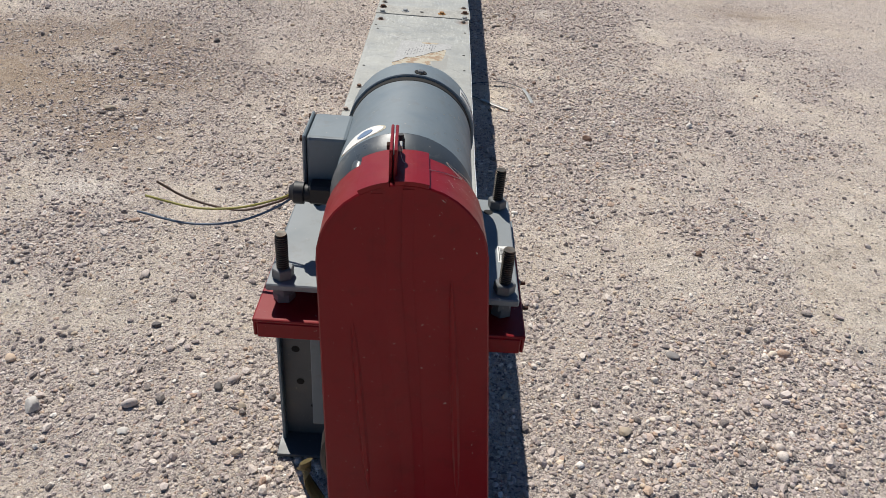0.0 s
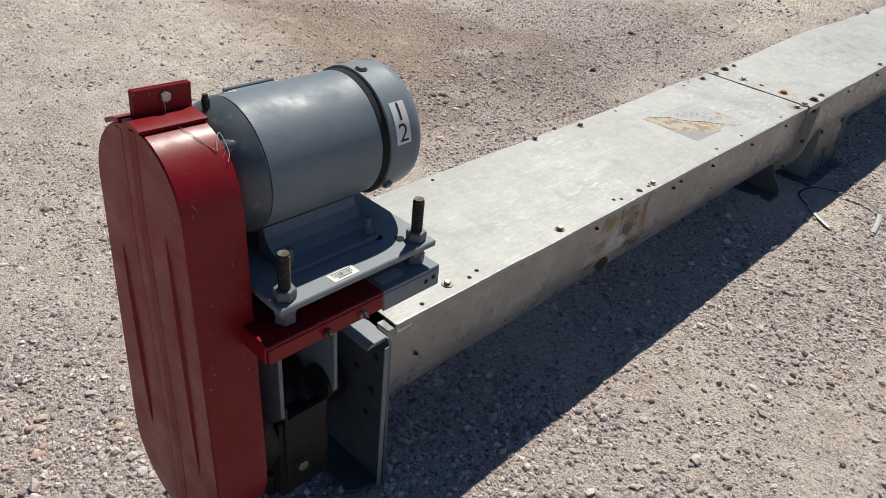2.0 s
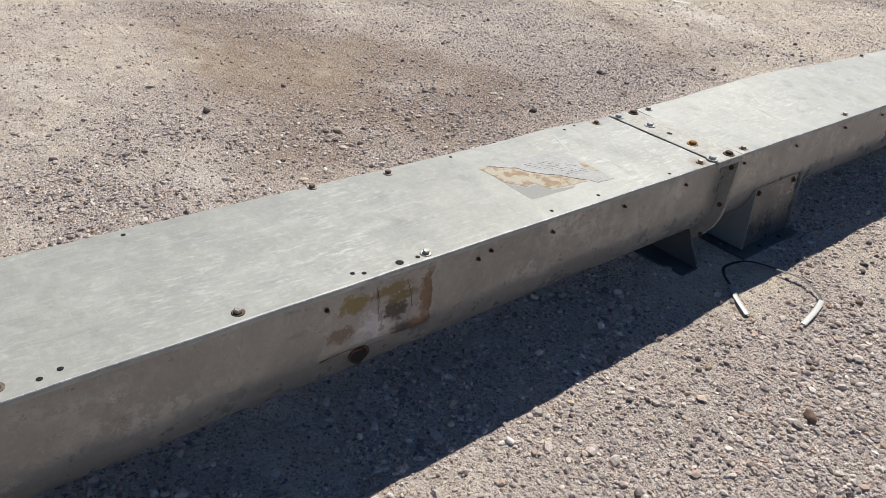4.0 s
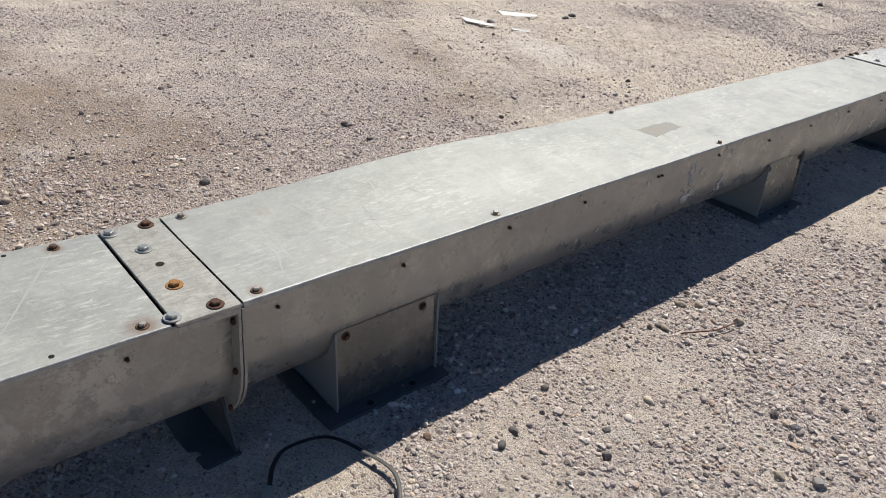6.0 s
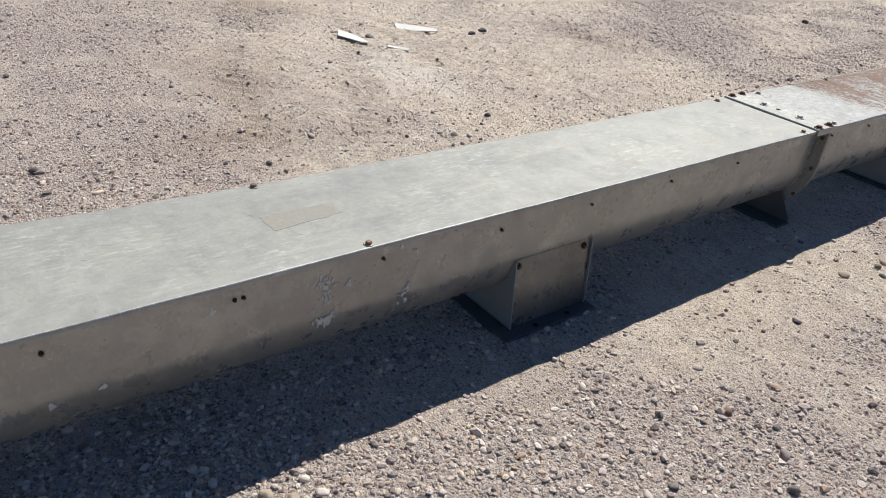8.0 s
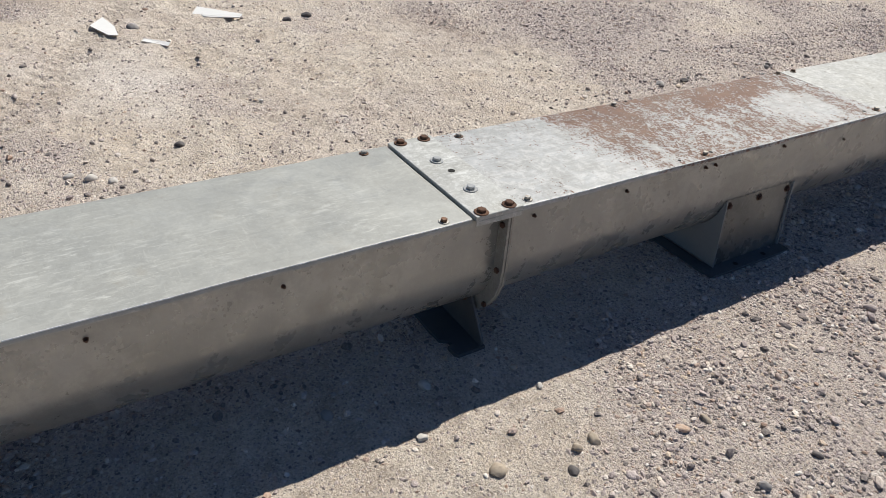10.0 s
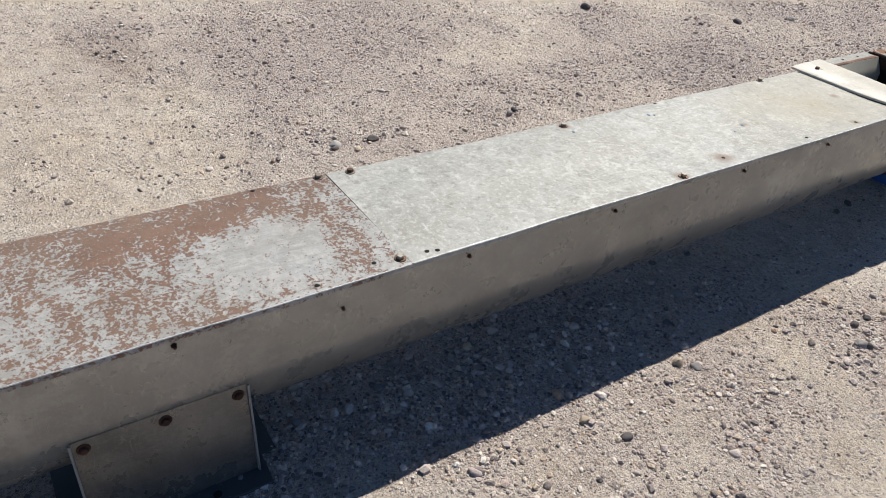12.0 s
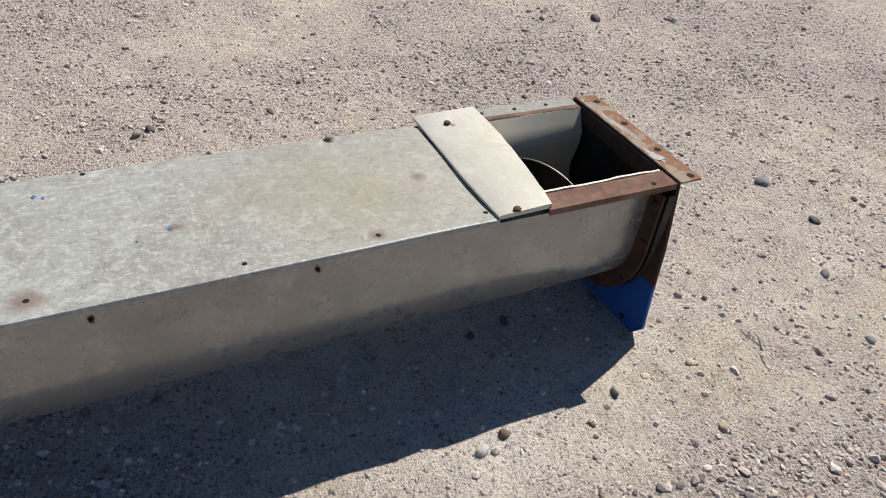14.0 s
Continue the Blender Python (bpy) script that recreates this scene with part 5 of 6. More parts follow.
part("paint_remnant", sheet_patch(ragged([(0.06, 10.426), (0.10, 10.448), (0.12, 10.453), (0.13, 10.439), (0.11, 10.425)], 0.004, 21), 0.4180, 0.0008), LABEL_GREY, tail, "peeling pale paint")
part("paint_remnant", sheet_patch(ragged([(-0.175, 10.427), (-0.10, 10.439), (0.02, 10.451), (0.03, 10.439), (-0.06, 10.425)], 0.005, 22), 0.4178, 0.0008), JOINT, tail, "worn grey paint")
for x in (-0.15, -0.04, 0.08, 0.188):
    hole(tail, x, 10.458, 0.4188, big=True)
for y in (10.166, 10.252, 10.338):
    hole(tail, -0.185, y, 0.4090)
hole(tail, 0.184, 10.367, 0.4138)
for x, z in ((0.190, 0.36), (0.190, 0.26), (0.165, 0.135), (0.09, 0.068), (-0.09, 0.068)):
    shared("bolt", FINISHES["dark"][2], tail, Matrix.Translation((x, 10.386, z)) @ FRONT)
blue = thing("end_plate", (0, 10.428, 0), "blue painted steel end plate standing on the gravel", "end plate")
part("plate", prism([(-0.229, 0.150), (0.224, 0.150), (0.234, 0.03), (0.205, -0.008), (-0.205, -0.008), (-0.236, 0.03)], "y", 10.4240, 10.4320, 0.001), BLUE, blue)
part("upper_plate", prism([(-0.196, 0.4125), (0.194, 0.4125), (0.216, 0.25), (0.224, 0.1505), (-0.229, 0.1505), (-0.222, 0.25)], "y", 10.4236, 10.4322, 0.001), RUST_DARK, blue, "rusted upper half of the plate")
# Near-black colour puts the shade inside the outlet onto its end wall.
part("inner_face", prism([(x, z) for x, z in u_profile(0.160, 0.411)], "y", 10.4203, 10.4233), CASTING_AND_SHADE, blue, "inner face coloured near black for the outlet's shade")
shared("hole", HOLE_BIG, blue, Matrix.Translation((0.165, 10.4239, 0.012)) @ FRONT, "sunlit bolt hole")


def liner(y0, y1, side, top, lean0, lean1):
    """A thin plastic board along one wall, its top flared outwards, its edge a little wavy."""
    loops = []
    for i in range(17):
        y = y0 + (y1 - y0) * i / 16
        w = 0.0012 * math.sin(i * 0.7) + 0.0006 * math.sin(i * 1.9 + 1) + (0.0085 if side > 0 else 0.0)
        lean = math.tan(radians(lean0 + (lean1 - lean0) * i / 16))
        line = [(top, 0.408 + w), (top - 0.025 * lean, 0.383), (top - 0.050 * lean, 0.358), (top - 0.050 * lean, 0.325), (0.140, 0.26), (0.12, 0.17), (0.07, 0.105)]
        loops.append([(side * x, y, z) for x, z in line] + [(side * (x + 0.004), y, z - 0.001) for x, z in line[::-1]])
    return rings(loops)


part("liner", liner(10.028, 10.414, -1, 0.149, 44, 26), LINER, tail, "cream plastic liner with stained edge", smooth=True)
part("liner", liner(10.115, 10.412, 1, 0.1435, 2, -4), LINER, tail, "cream plastic liner with stained edge", smooth=True)

strip = thing("plastic_strip", (0, 10.058, 0.408), "off-white plastic strip bolted across the trough", "strip")
loops = []
for i in range(25):
    x = -0.214 + 0.405 * i / 24
    d, e = 0.0015 * noise.noise((x * 9, 1, 2)), 0.0015 * noise.noise((x * 30, 5, 2)) + 0.001 * noise.noise((x * 90, 5, 2))
    z = 0.4030 + 0.0080 * max(0.0, x / 0.19) ** 1.5
    near, far = 10.0095 - 0.014 * (x + 0.2) + d, 10.146 - 0.14 * (x - 0.04) - 0.35 * (x - 0.04) ** 2 + e
    loops.append([(x, near, z - 0.0035), (x, near - 0.001, z + 0.003), (x, near + 0.003, z + 0.0055), (x, far - 0.003, z + 0.0100), (x, far, z + 0.0085), (x, far, z)])
part("panel", rings(loops), PLASTIC, strip, smooth=True)
for x, y in ((-0.159, 10.066), (0.186, 10.043)):
    shared("bolt", FINISHES["rust"][0], strip, Matrix.Translation((x, y, 0.4105 if x < 0 else 0.4180)), "rusty hex bolt")

auger = thing("auger", (0, 10.1, 0.12), "worn steel auger shaft and flight inside the trough", "auger")
part("shaft", lathe([(9.7, 0.03), (10.415, 0.03)], (0, 0, FLOOR_Z), "y", 20), CASTING_AND_SHADE, auger, smooth=True)
def helix(a):
    """How far along the shaft the flight stands at an angle."""
    return 10.228 + 0.062 * (math.pi / 2 - a)


angles = [math.radians(290 - 360 * i / 48) for i in range(49)]
part("flight", rings([[(q * math.cos(a), helix(a) + d, FLOOR_Z + q * math.sin(a)) for q, d in ((0.028, 0), (0.131, 0), (0.131, 0.004), (0.028, 0.004))] for a in angles]), CASTING_AND_SHADE, auger, "dark auger flight", smooth=True)
part("flight_edge", tube([(0.1318 * math.cos(a), helix(a) + 0.002, FLOOR_Z + 0.1318 * math.sin(a)) for a in angles], 0.0021, 6), BOLT, auger, "bright worn edge of the flight", True)

# ---- drive end ----
head = thing("drive_end_plate", (0, 1.24, 0), "grey painted steel end plate with a foot on the gravel", "end plate")
part("plate", prism([(-0.204, 0.0), (0.213, 0.0), (0.206, 0.384), (0.200, 0.392), (-0.194, 0.392), (-0.200, 0.384)], "y", 1.238, 1.2445, 0.001), DARK_PAINT, head)
part("top_flange", prism([(1.2445, 0.386), (1.2445, 0.393), (1.205, 0.392), (1.196, 0.386), (1.196, 0.382), (1.206, 0.386)], "x", -0.10, 0.196, 0.0008), GREY_PLATE, head, "bent grey top flange")
part("side_rib", box(0.206, 0.2090, 1.226, 1.2375, 0.004, 0.380, 0.001), GREY_PAINT, head)
part("side_rib", box(-0.205, -0.198, 1.215, 1.2375, 0.004, 0.380, 0.002), GREY_PAINT, head)
part("foot", prism([(-0.210, 1.172), (0.176, 1.172), (0.190, 1.185), (0.200, 1.237), (-0.210, 1.237)], "z", -0.004, 0.005, 0.001), DARK_PAINT, head)
for x, z in ((0.172, 0.33), (0.165, 0.24), (0.15, 0.17), (0.06, 0.19), (0.12, 0.27), (-0.172, 0.33), (-0.172, 0.25), (-0.165, 0.16)):
    hole(head, x, 1.2378, z, FRONT, big=True)
hole(head, -0.14, 1.2378, 0.09, FRONT)
sticker = part("barcode_label", box(0.1665, 0.1670, 1.276, 1.313, 0.346, 0.373, 0), PAPER, first, "white barcode sticker")
bars = bmesh.new()
for k in range(16):
    box(0.16702, 0.16715, 1.281 + k * 0.0018, 1.281 + k * 0.0018 + rng.choice((0.0005, 0.0010)), 0.352, 0.365, 0, bm=bars)
part("bars", bars, INK, sticker)


# gear reducer between the end plate and the belt guard
gear = thing("gear_reducer", (0.02, 1.1, 0.02), "dark oily cast gear reducer on the conveyor shaft", "gear reducer")
part("housing", lathe([(0.985, 0.05), (0.99, 0.105), (1.00, 0.115), (1.04, 0.118), (1.05, 0.105), (1.10, 0.105), (1.11, 0.118), (1.13, 0.118), (1.14, 0.10), (1.17, 0.07), (1.235, 0.065)], (0.03, 0, 0.20), "y", 40), CASTING_AND_SHADE, gear, smooth=True)
part("gear_case", box(-0.055, 0.150, 1.035, 1.150, 0.062, 0.262, 0.010, 2), CASTING_AND_SHADE, gear, "square oily gear case")
part("base_lug", box(-0.07, 0.13, 1.02, 1.13, 0.055, 0.115, 0.01, 2), CASTING_AND_SHADE, gear)
part("rib", box(0.10, 0.155, 1.045, 1.055, 0.10, 0.30, 0.003), CASTING_AND_SHADE, gear)
part("cap", lathe([(1.13, 0.035), (1.155, 0.032), (1.16, 0.02)], (0.135, 0, 0.30), "y", 20), CASTING_AND_SHADE, gear, smooth=True)
part("drain_plug", lathe([(0.150, 0.012), (0.162, 0.012), (0.164, 0.008)], (0, 1.08, 0.135), "x", 6), BOLT, gear)
part("tag", tube(smooth_line([(-0.115, 1.02, 0.165), (-0.122, 1.03, 0.13), (-0.112, 1.03, 0.085), (-0.09, 1.02, 0.05)]), 0.014, 8, flat=0.3), BRASS, gear, "tarnished brown curved guard strip")

# motor mount: red bracket, hanging plates, threaded rods, top plate
mount = thing("motor_mount", (0.035, 1.14, 0.28), "red and grey steel motor mount on threaded rods", "motor mount")


part("bracket", box(-0.176, 0.243, 0.965, 1.1850, 0.534, 0.540, 0.0025, 2), RED, mount, "red painted bracket with turned-down edges")
for x0, x1 in ((-0.176, -0.170), (0.237, 0.243)):
    part("bracket_side", box(x0, x1, 0.969, 1.1850, 0.504, 0.5337, 0.002), RED, mount)
part("bracket_front", box(-0.1695, 0.2365, 0.9655, 0.972, 0.504, 0.5337, 0.002), RED, mount)
part("bracket_tail", box(-0.176, 0.2425, 1.1855, 1.31, 0.534, 0.5395, 0.001), GREY_PAINT, mount, "unpainted dark grey bracket tail")
for x0, x1 in ((-0.176, -0.170), (0.2365, 0.2425)):
    part("bracket_arm", box(x0, x1, 1.1855, 1.312, 0.497, 0.5337, 0.002), GREY_PAINT, mount, "grey bracket arm")
part("slot", prism([(0.205, 1.195), (0.211, 1.192), (0.222, 1.192), (0.228, 1.195), (0.228, 1.24), (0.222, 1.244), (0.211, 1.244), (0.205, 1.24)], "z", 0.5397, 0.5405), SHEET, mount, "long slot showing the pale cover below")
for y, z in ((1.28, 0.517), (1.297, 0.519)):
    hole(mount, 0.2428, y, z, RIGHT)
for y in (1.070, 1.140):
    b = shared("bolt", BOLT_HEAD, mount, Matrix.Translation((0.2432, y, 0.516)) @ RIGHT, "rusty bolt and nut")
    n = sub("screw_end", SCREW, b)
    n.matrix_basis = pose(0, 0, 0.004)
for y in (1.030, 1.142):
    part("hanger_plate", prism([(-0.10, 0.503), (0.172, 0.503), (0.176, 0.30), (0.150, 0.272), (0.09, 0.255), (-0.10, 0.255)], "y", y - 0.004, y + 0.004, 0.0008), GREY_PAINT, mount, "dark grey hanger plate with bright worn edge")
top = part("top_plate", box(-0.160, 0.230, 0.998, 1.310, 0.571, 0.583, 0.002), GREY_PLATE, mount, "grey painted top plate")
for x, y in ((0.19, 1.262), (0.165, 1.235), (0.14, 1.18), (-0.12, 1.25)):
    hole(mount, x, y, 0.5834, big=True)
rods = []
for x in (0.2065, -0.137):
    for y in (1.022, 1.284):
        rod = part("threaded_rod", lathe([(0.497, 0.009), (0.655, 0.0098), (0.661, 0.0085)], (x, y, 0), "z", 16), THREAD, mount, "dark threaded rod", True)
        for z in (0.5835, 0.5535, 0.5405):
            n = shared("nut", NUT, rod, Matrix.Translation((x, y, z)) @ pose(0, 0, 0, 0, 0, rng.uniform(0, 60)))
        part("rod_end", lathe([(0.661, 0.0085), (0.6615, 0.0005)], (x, y, 0), "z", 14), THREAD, rod)
tag = part("barcode_label", prism([(0.2015, 1.100), (0.2010, 1.149), (0.2225, 1.150), (0.2230, 1.101)], "z", 0.5832, 0.5837), PAPER, mount, "white barcode sticker")
bars = bmesh.new()
for k in range(20):
    box(0.206, 0.215, 1.107 + k * 0.0018, 1.107 + k * 0.0018 + rng.choice((0.0005, 0.0011)), 0.58375, 0.5840, 0, bm=bars)
box(0.2035, 0.2048, 1.105, 1.145, 0.58375, 0.5840, 0, bm=bars)
box(0.2165, 0.2185, 1.112, 1.138, 0.58375, 0.5840, 0, bm=bars)
part("bars", bars, INK, tag, "barcode and unreadable print")

# electric motor
MX, MZ = 0.040, 0.721
motor = thing("electric_motor", (MX, 1.17, 0.583), "dark grey enamelled electric motor with a number label", "electric motor")
part("frame", lathe([(1.048, 0.100), (1.050, 0.1045), (1.274, 0.1045), (1.276, 0.100)], (MX, 0, MZ), "y", 64), GREY_PAINT, motor, smooth=True)
part("end_bell", lathe([(0.984, 0.030), (0.985, 0.055), (0.990, 0.072), (0.999, 0.086), (1.013, 0.096), (1.029, 0.1025), (1.046, 0.1060), (1.0478, 0.104)], (MX, 0, MZ), "y", 64), BELL, motor, "oily cast end bell with its shade painted dark", True)
part("fan_cover", lathe([(1.270, 0.1045), (1.2702, 0.1085), (1.2715, 0.1100), (1.276, 0.1096), (1.324, 0.1093), (1.336, 0.107), (1.343, 0.101), (1.347, 0.090), (1.349, 0.03)], (MX, 0, MZ), "y", 64), GREY_PAINT, motor, "rounded grey fan cover", True)
# The black ring is the seam plus the shadow cast by the fan cover's rim.
part("seam_ring", lathe([(1.2560, 0.1044), (1.2570, 0.1054), (1.2700, 0.1060), (1.2702, 0.1046)], (MX, 0, MZ), "y", 64, False), HOLE, motor, "dark seam widened by the painted shadow of the fan cover")
part("shaft", lathe([(0.90, 0.014), (0.992, 0.014)], (MX, 0, MZ), "y", 16), CASTING_AND_SHADE, motor, smooth=True)
for deg in (47, 133, 227, 313):
    c, s = math.cos(math.radians(deg)), math.sin(math.radians(deg))
    lug = part("bolt_lug", lathe([(0.994, 0.009), (0.997, 0.0115), (1.036, 0.0125), (1.046, 0.009)], (MX + 0.086 * c, 0, MZ + 0.086 * s), "y", 16), BELL, motor, smooth=True)
    shared("bolt", GREY_HEAD, lug, Matrix.Translation((MX + 0.086 * c, 0.994, MZ + 0.086 * s)) @ FRONT)
part("grease_plug", lathe([(MZ + 0.098, 0.006), (MZ + 0.112, 0.006), (MZ + 0.112, 0.0045), (MZ + 0.118, 0.004)], (0.036, 1.016, 0), "z", 10), RUBBER, motor)
for deg in (204, 324):
    c, s = math.cos(math.radians(deg)), math.sin(math.radians(deg))
    b = shared("screw", GREY_HEAD, motor, Matrix.Translation((MX + 0.109 * c, 1.282, MZ + 0.109 * s)) @ pose(0, 0, 0, 0, 90 - deg, 0))
notch = part("lifting_notch", lathe([(0, 0.0105), (0.0008, 0.0100)], (0, 0, 0), "z", 18), HOLE, motor, "dark bolt recess on the fan cover")
shared("bolt", GREY_HEAD, motor, Matrix.Translation((MX + 0.0115, 1.284, MZ + 0.1090)) @ pose(0, 0, 0, 0, 6, 0) @ Matrix.Diagonal((0.7, 0.7, 0.5, 1)))
notch.matrix_basis = Matrix.Translation(Vector((MX + 0.0115, 1.284, MZ + 0.1092)) - AT[motor.name]) @ pose(0, 0, 0, 0, 6, 0) @ Matrix.Translation(AT[motor.name])
for s in (1, -1):
    foot = part("foot", prism([(MX + s * 0.045, 0.5835), (MX + s * 0.128, 0.5835), (MX + s * 0.128, 0.591), (MX + s * 0.100, 0.595), (MX + s * 0.080, 0.604), (MX + s * 0.066, 0.618), (MX + s * 0.060, 0.634), (MX + s * 0.045, 0.626)], "y", 1.056, 1.236, 0.002), GREY_PAINT, motor)
    for y in (1.068, 1.222):
        shared("bolt", GREY_HEAD, foot, Matrix.Translation((MX + s * 0.114, y, 0.5945)))
        part("stud", lathe([(0.5955, 0.0055), (0.622, 0.0055)], (MX + s * 0.114, y, 0), "z", 10), NUT_GREY, foot)


def on_motor(deg, y, r):
    a = math.radians(deg)
    return (MX + r * math.cos(a), y, MZ + r * math.sin(a))


def curved_patch(d0, d1, y0, y1, r, thick=0.0006, n=10):
    """A small sheet bent round the motor."""
    loops = []
    for i in range(n + 1):
        d = d0 + (d1 - d0) * i / n
        loops.append([on_motor(d, y0, r), on_motor(d, y1, r), on_motor(d, y1, r + thick), on_motor(d, y0, r + thick)])
    return rings(loops)


label = part("number_label", curved_patch(6, 42.5, 1.283, 1.313, 0.1096), PAPER, motor, "white number label with black digits")


def bent_digit(ch, deg, y, size):
    """A digit of the built-in font laid round the fan cover, reading along the motor's turn."""
    cu = bpy.data.curves.new("digit", "FONT")
    cu.body, cu.size, cu.align_x, cu.align_y = ch, size, "CENTER", "CENTER"
    ob = bpy.data.objects.new("digit", cu)
    scene.collection.objects.link(ob)
    me = bpy.data.meshes.new_from_object(ob)
    bpy.data.objects.remove(ob)
    bm = bmesh.new()
    bm.from_mesh(me)
    bmesh.ops.triangulate(bm, faces=bm.faces)
    for _ in range(3):
        bmesh.ops.subdivide_edges(bm, edges=[e for e in bm.edges if e.calc_length() > 0.005], cuts=1)
        bmesh.ops.triangulate(bm, faces=bm.faces)
    for v in bm.verts:
        u, w = v.co.x, v.co.y
        v.co = on_motor(deg + math.degrees(w / 0.1106), y + u, 0.1106)
    return bm


part("digit", bent_digit("1", 33, 1.298, 0.043), INK, label)
part("digit", bent_digit("2", 15, 1.298, 0.043), INK, label)
def curved_oval(d0, d1, y, half, r, thick=0.0006, n=14):
    """A small oval sheet bent round the motor."""
    loops = []
    for i in range(n + 1):
        q = -0.98 + 1.96 * i / n
        w, d = half * math.sqrt(1 - q * q), d0 + (d1 - d0) * i / n
        loops.append([on_motor(d, y - w, r), on_motor(d, y + w, r), on_motor(d, y + w, r + thick), on_motor(d, y - w, r + thick)])
    return rings(loops)


scuffs = bmesh.new()
r = random.Random(12)
for k in range(26):
    d, y, l = r.uniform(20, 75), r.uniform(1.07, 1.24), r.uniform(0.003, 0.012)
    loops = []
    for i in range(4):
        dd, yy = d + i * l * 180 * r.uniform(0.2, 0.6), y + r.uniform(-0.0008, 0.0008)
        loops.append([on_motor(dd, yy, 0.1040), on_motor(dd, yy + 0.0005, 0.1040), on_motor(dd, yy + 0.0005, 0.1048), on_motor(dd, yy, 0.1048)])
    rings(loops, bm=scuffs)
tagged(part("dust", scuffs, WEB, motor, "pale scuffs and dust flecks"), kind="stuff")
part("label_rim", curved_oval(106, 152, 1.074, 0.0185, 0.1043), LABEL_TAN, motor, "brown torn rim of the paper label")
plate = part("maker_label", curved_oval(108, 150, 1.074, 0.017, 0.1048), PAPER, motor, "worn oval paper label with faded blue print")
part("print", curved_oval(117, 131, 1.073, 0.009, 0.1055), LABEL_BLUE, plate)
jb = part("junction_box", box(-0.116, -0.052, 1.132, 1.228, 0.668, 0.770, 0.006, 2), GREY_PAINT, motor, "grey junction box with a lid")
part("lid", box(-0.1215, -0.1165, 1.130, 1.230, 0.666, 0.772, 0.002), GREY_PAINT, jb)
for y, z in ((1.138, 0.764), (1.222, 0.764), (1.138, 0.674)):
    shared("screw", SCREW_NUT, jb, Matrix.Translation((-0.1215, y, z)) @ pose(0, 0, 0, 0, -90, 0))
part("cable_gland", lathe([(-0.098, 0.014), (-0.116, 0.014), (-0.117, 0.018), (-0.132, 0.018), (-0.136, 0.013), (-0.140, 0.011)], (0, 1.112, 0.682), "x", 14), RUBBER, motor, "black cable gland", True)
part("gland_elbow", box(-0.110, -0.070, 1.098, 1.132, 0.669, 0.700, 0.004), RUBBER, motor)

leads = thing("motor_leads", (-0.14, 1.11, 0.66), "three loose motor wires hanging out of the gland", "cable")
part("wire", tube(smooth_line([(-0.130, 1.110, 0.683), (-0.165, 1.108, 0.667), (-0.225, 1.105, 0.650), (-0.29, 1.10, 0.648), (-0.365, 1.10, 0.664)]), 0.0020), WIRE_YELLOW, leads, "yellow-green wire", True)
part("wire", tube(smooth_line([(-0.130, 1.112, 0.680), (-0.165, 1.112, 0.660), (-0.225, 1.115, 0.640), (-0.30, 1.115, 0.654), (-0.35, 1.115, 0.682)]), 0.0020), WIRE_BROWN, leads, "brown wire", True)
part("wire", tube(smooth_line([(-0.130, 1.108, 0.679), (-0.165, 1.102, 0.655), (-0.225, 1.095, 0.630), (-0.30, 1.09, 0.624), (-0.378, 1.09, 0.640)]), 0.0020), WIRE_BLUE, leads, "blue-grey wire", True)

# ---- belt guard ----
GX, GR, GZ = 0.050, 0.114, 0.710
G0, G1 = 0.884, 0.976


def guard_outline(shrink=0.0):
    """Two sheave circles and their tangents: the small one above, the larger one below and a little aside."""
    top = [(GX + (GR - shrink) * math.cos(math.radians(a)), GZ + (GR - shrink) * math.sin(math.radians(a))) for a in [5.6 + 176 * i / 18 for i in range(19)]]
    low = [(0.080 + (0.132 - shrink) * math.cos(math.radians(a)), 0.235 + (0.132 - shrink) * math.sin(math.radians(a))) for a in [181.6 + 184 * i / 18 for i in range(19)]]
    return top + low


guard = thing("belt_guard", (GX, 0.93, 0.09), "red painted sheet steel belt guard with scratches", "belt guard")
loops = [[(x, y, z) for x, z in guard_outline(s)] for y, s in ((G1, 0.003), (G1, 0.0), (G0 + 0.0022, 0.0), (G0, 0.0022))]
shell = part("shell", rings(loops), RED, guard, smooth=True)


def rib(x0, z0, x1, z1, w=0.006, h=0.0035):
    """A pressed ridge on the front, tapering to nothing at its ends."""
    loops = []
    for i in range(13):
        t = i / 12
        k = math.sin(math.pi * t) ** 0.35 if 0 < t < 1 else 0.05
        x, z = x0 + (x1 - x0) * t, z0 + (z1 - z0) * t
        loops.append([(x - w * k, G0 + 0.0003, z), (x - w * 0.4 * k, G0 - h * k, z), (x + w * 0.4 * k, G0 - h * k, z), (x + w * k, G0 + 0.0003, z)])
    return rings(loops)


part("pressed_rib", rib(-0.015, 0.615, 0.014, 0.268, 0.007, 0.0042), RED, guard, smooth=True)
part("pressed_rib", rib(0.116, 0.690, 0.158, 0.262, 0.007, 0.0042), RED, guard, smooth=True)
for line, high in ((((0.047, 0.818), (0.050, 0.70), (0.058, 0.62), (0.074, 0.46), (0.088, 0.30), (0.100, 0.115)), 0.0022), (((0.008, 0.81), (0.018, 0.62), (0.037, 0.45), (0.056, 0.27), (0.066, 0.13)), 0.0010)):
    part("seam", rings([[(x - 0.0012, G0 + 0.0003, z), (x - 0.0012, G0 - high, z), (x + 0.014, G0 - 0.0003, z), (x + 0.014, G0 + 0.0003, z)] for x, z in line]), RED, guard, "overlapping sheet seam")


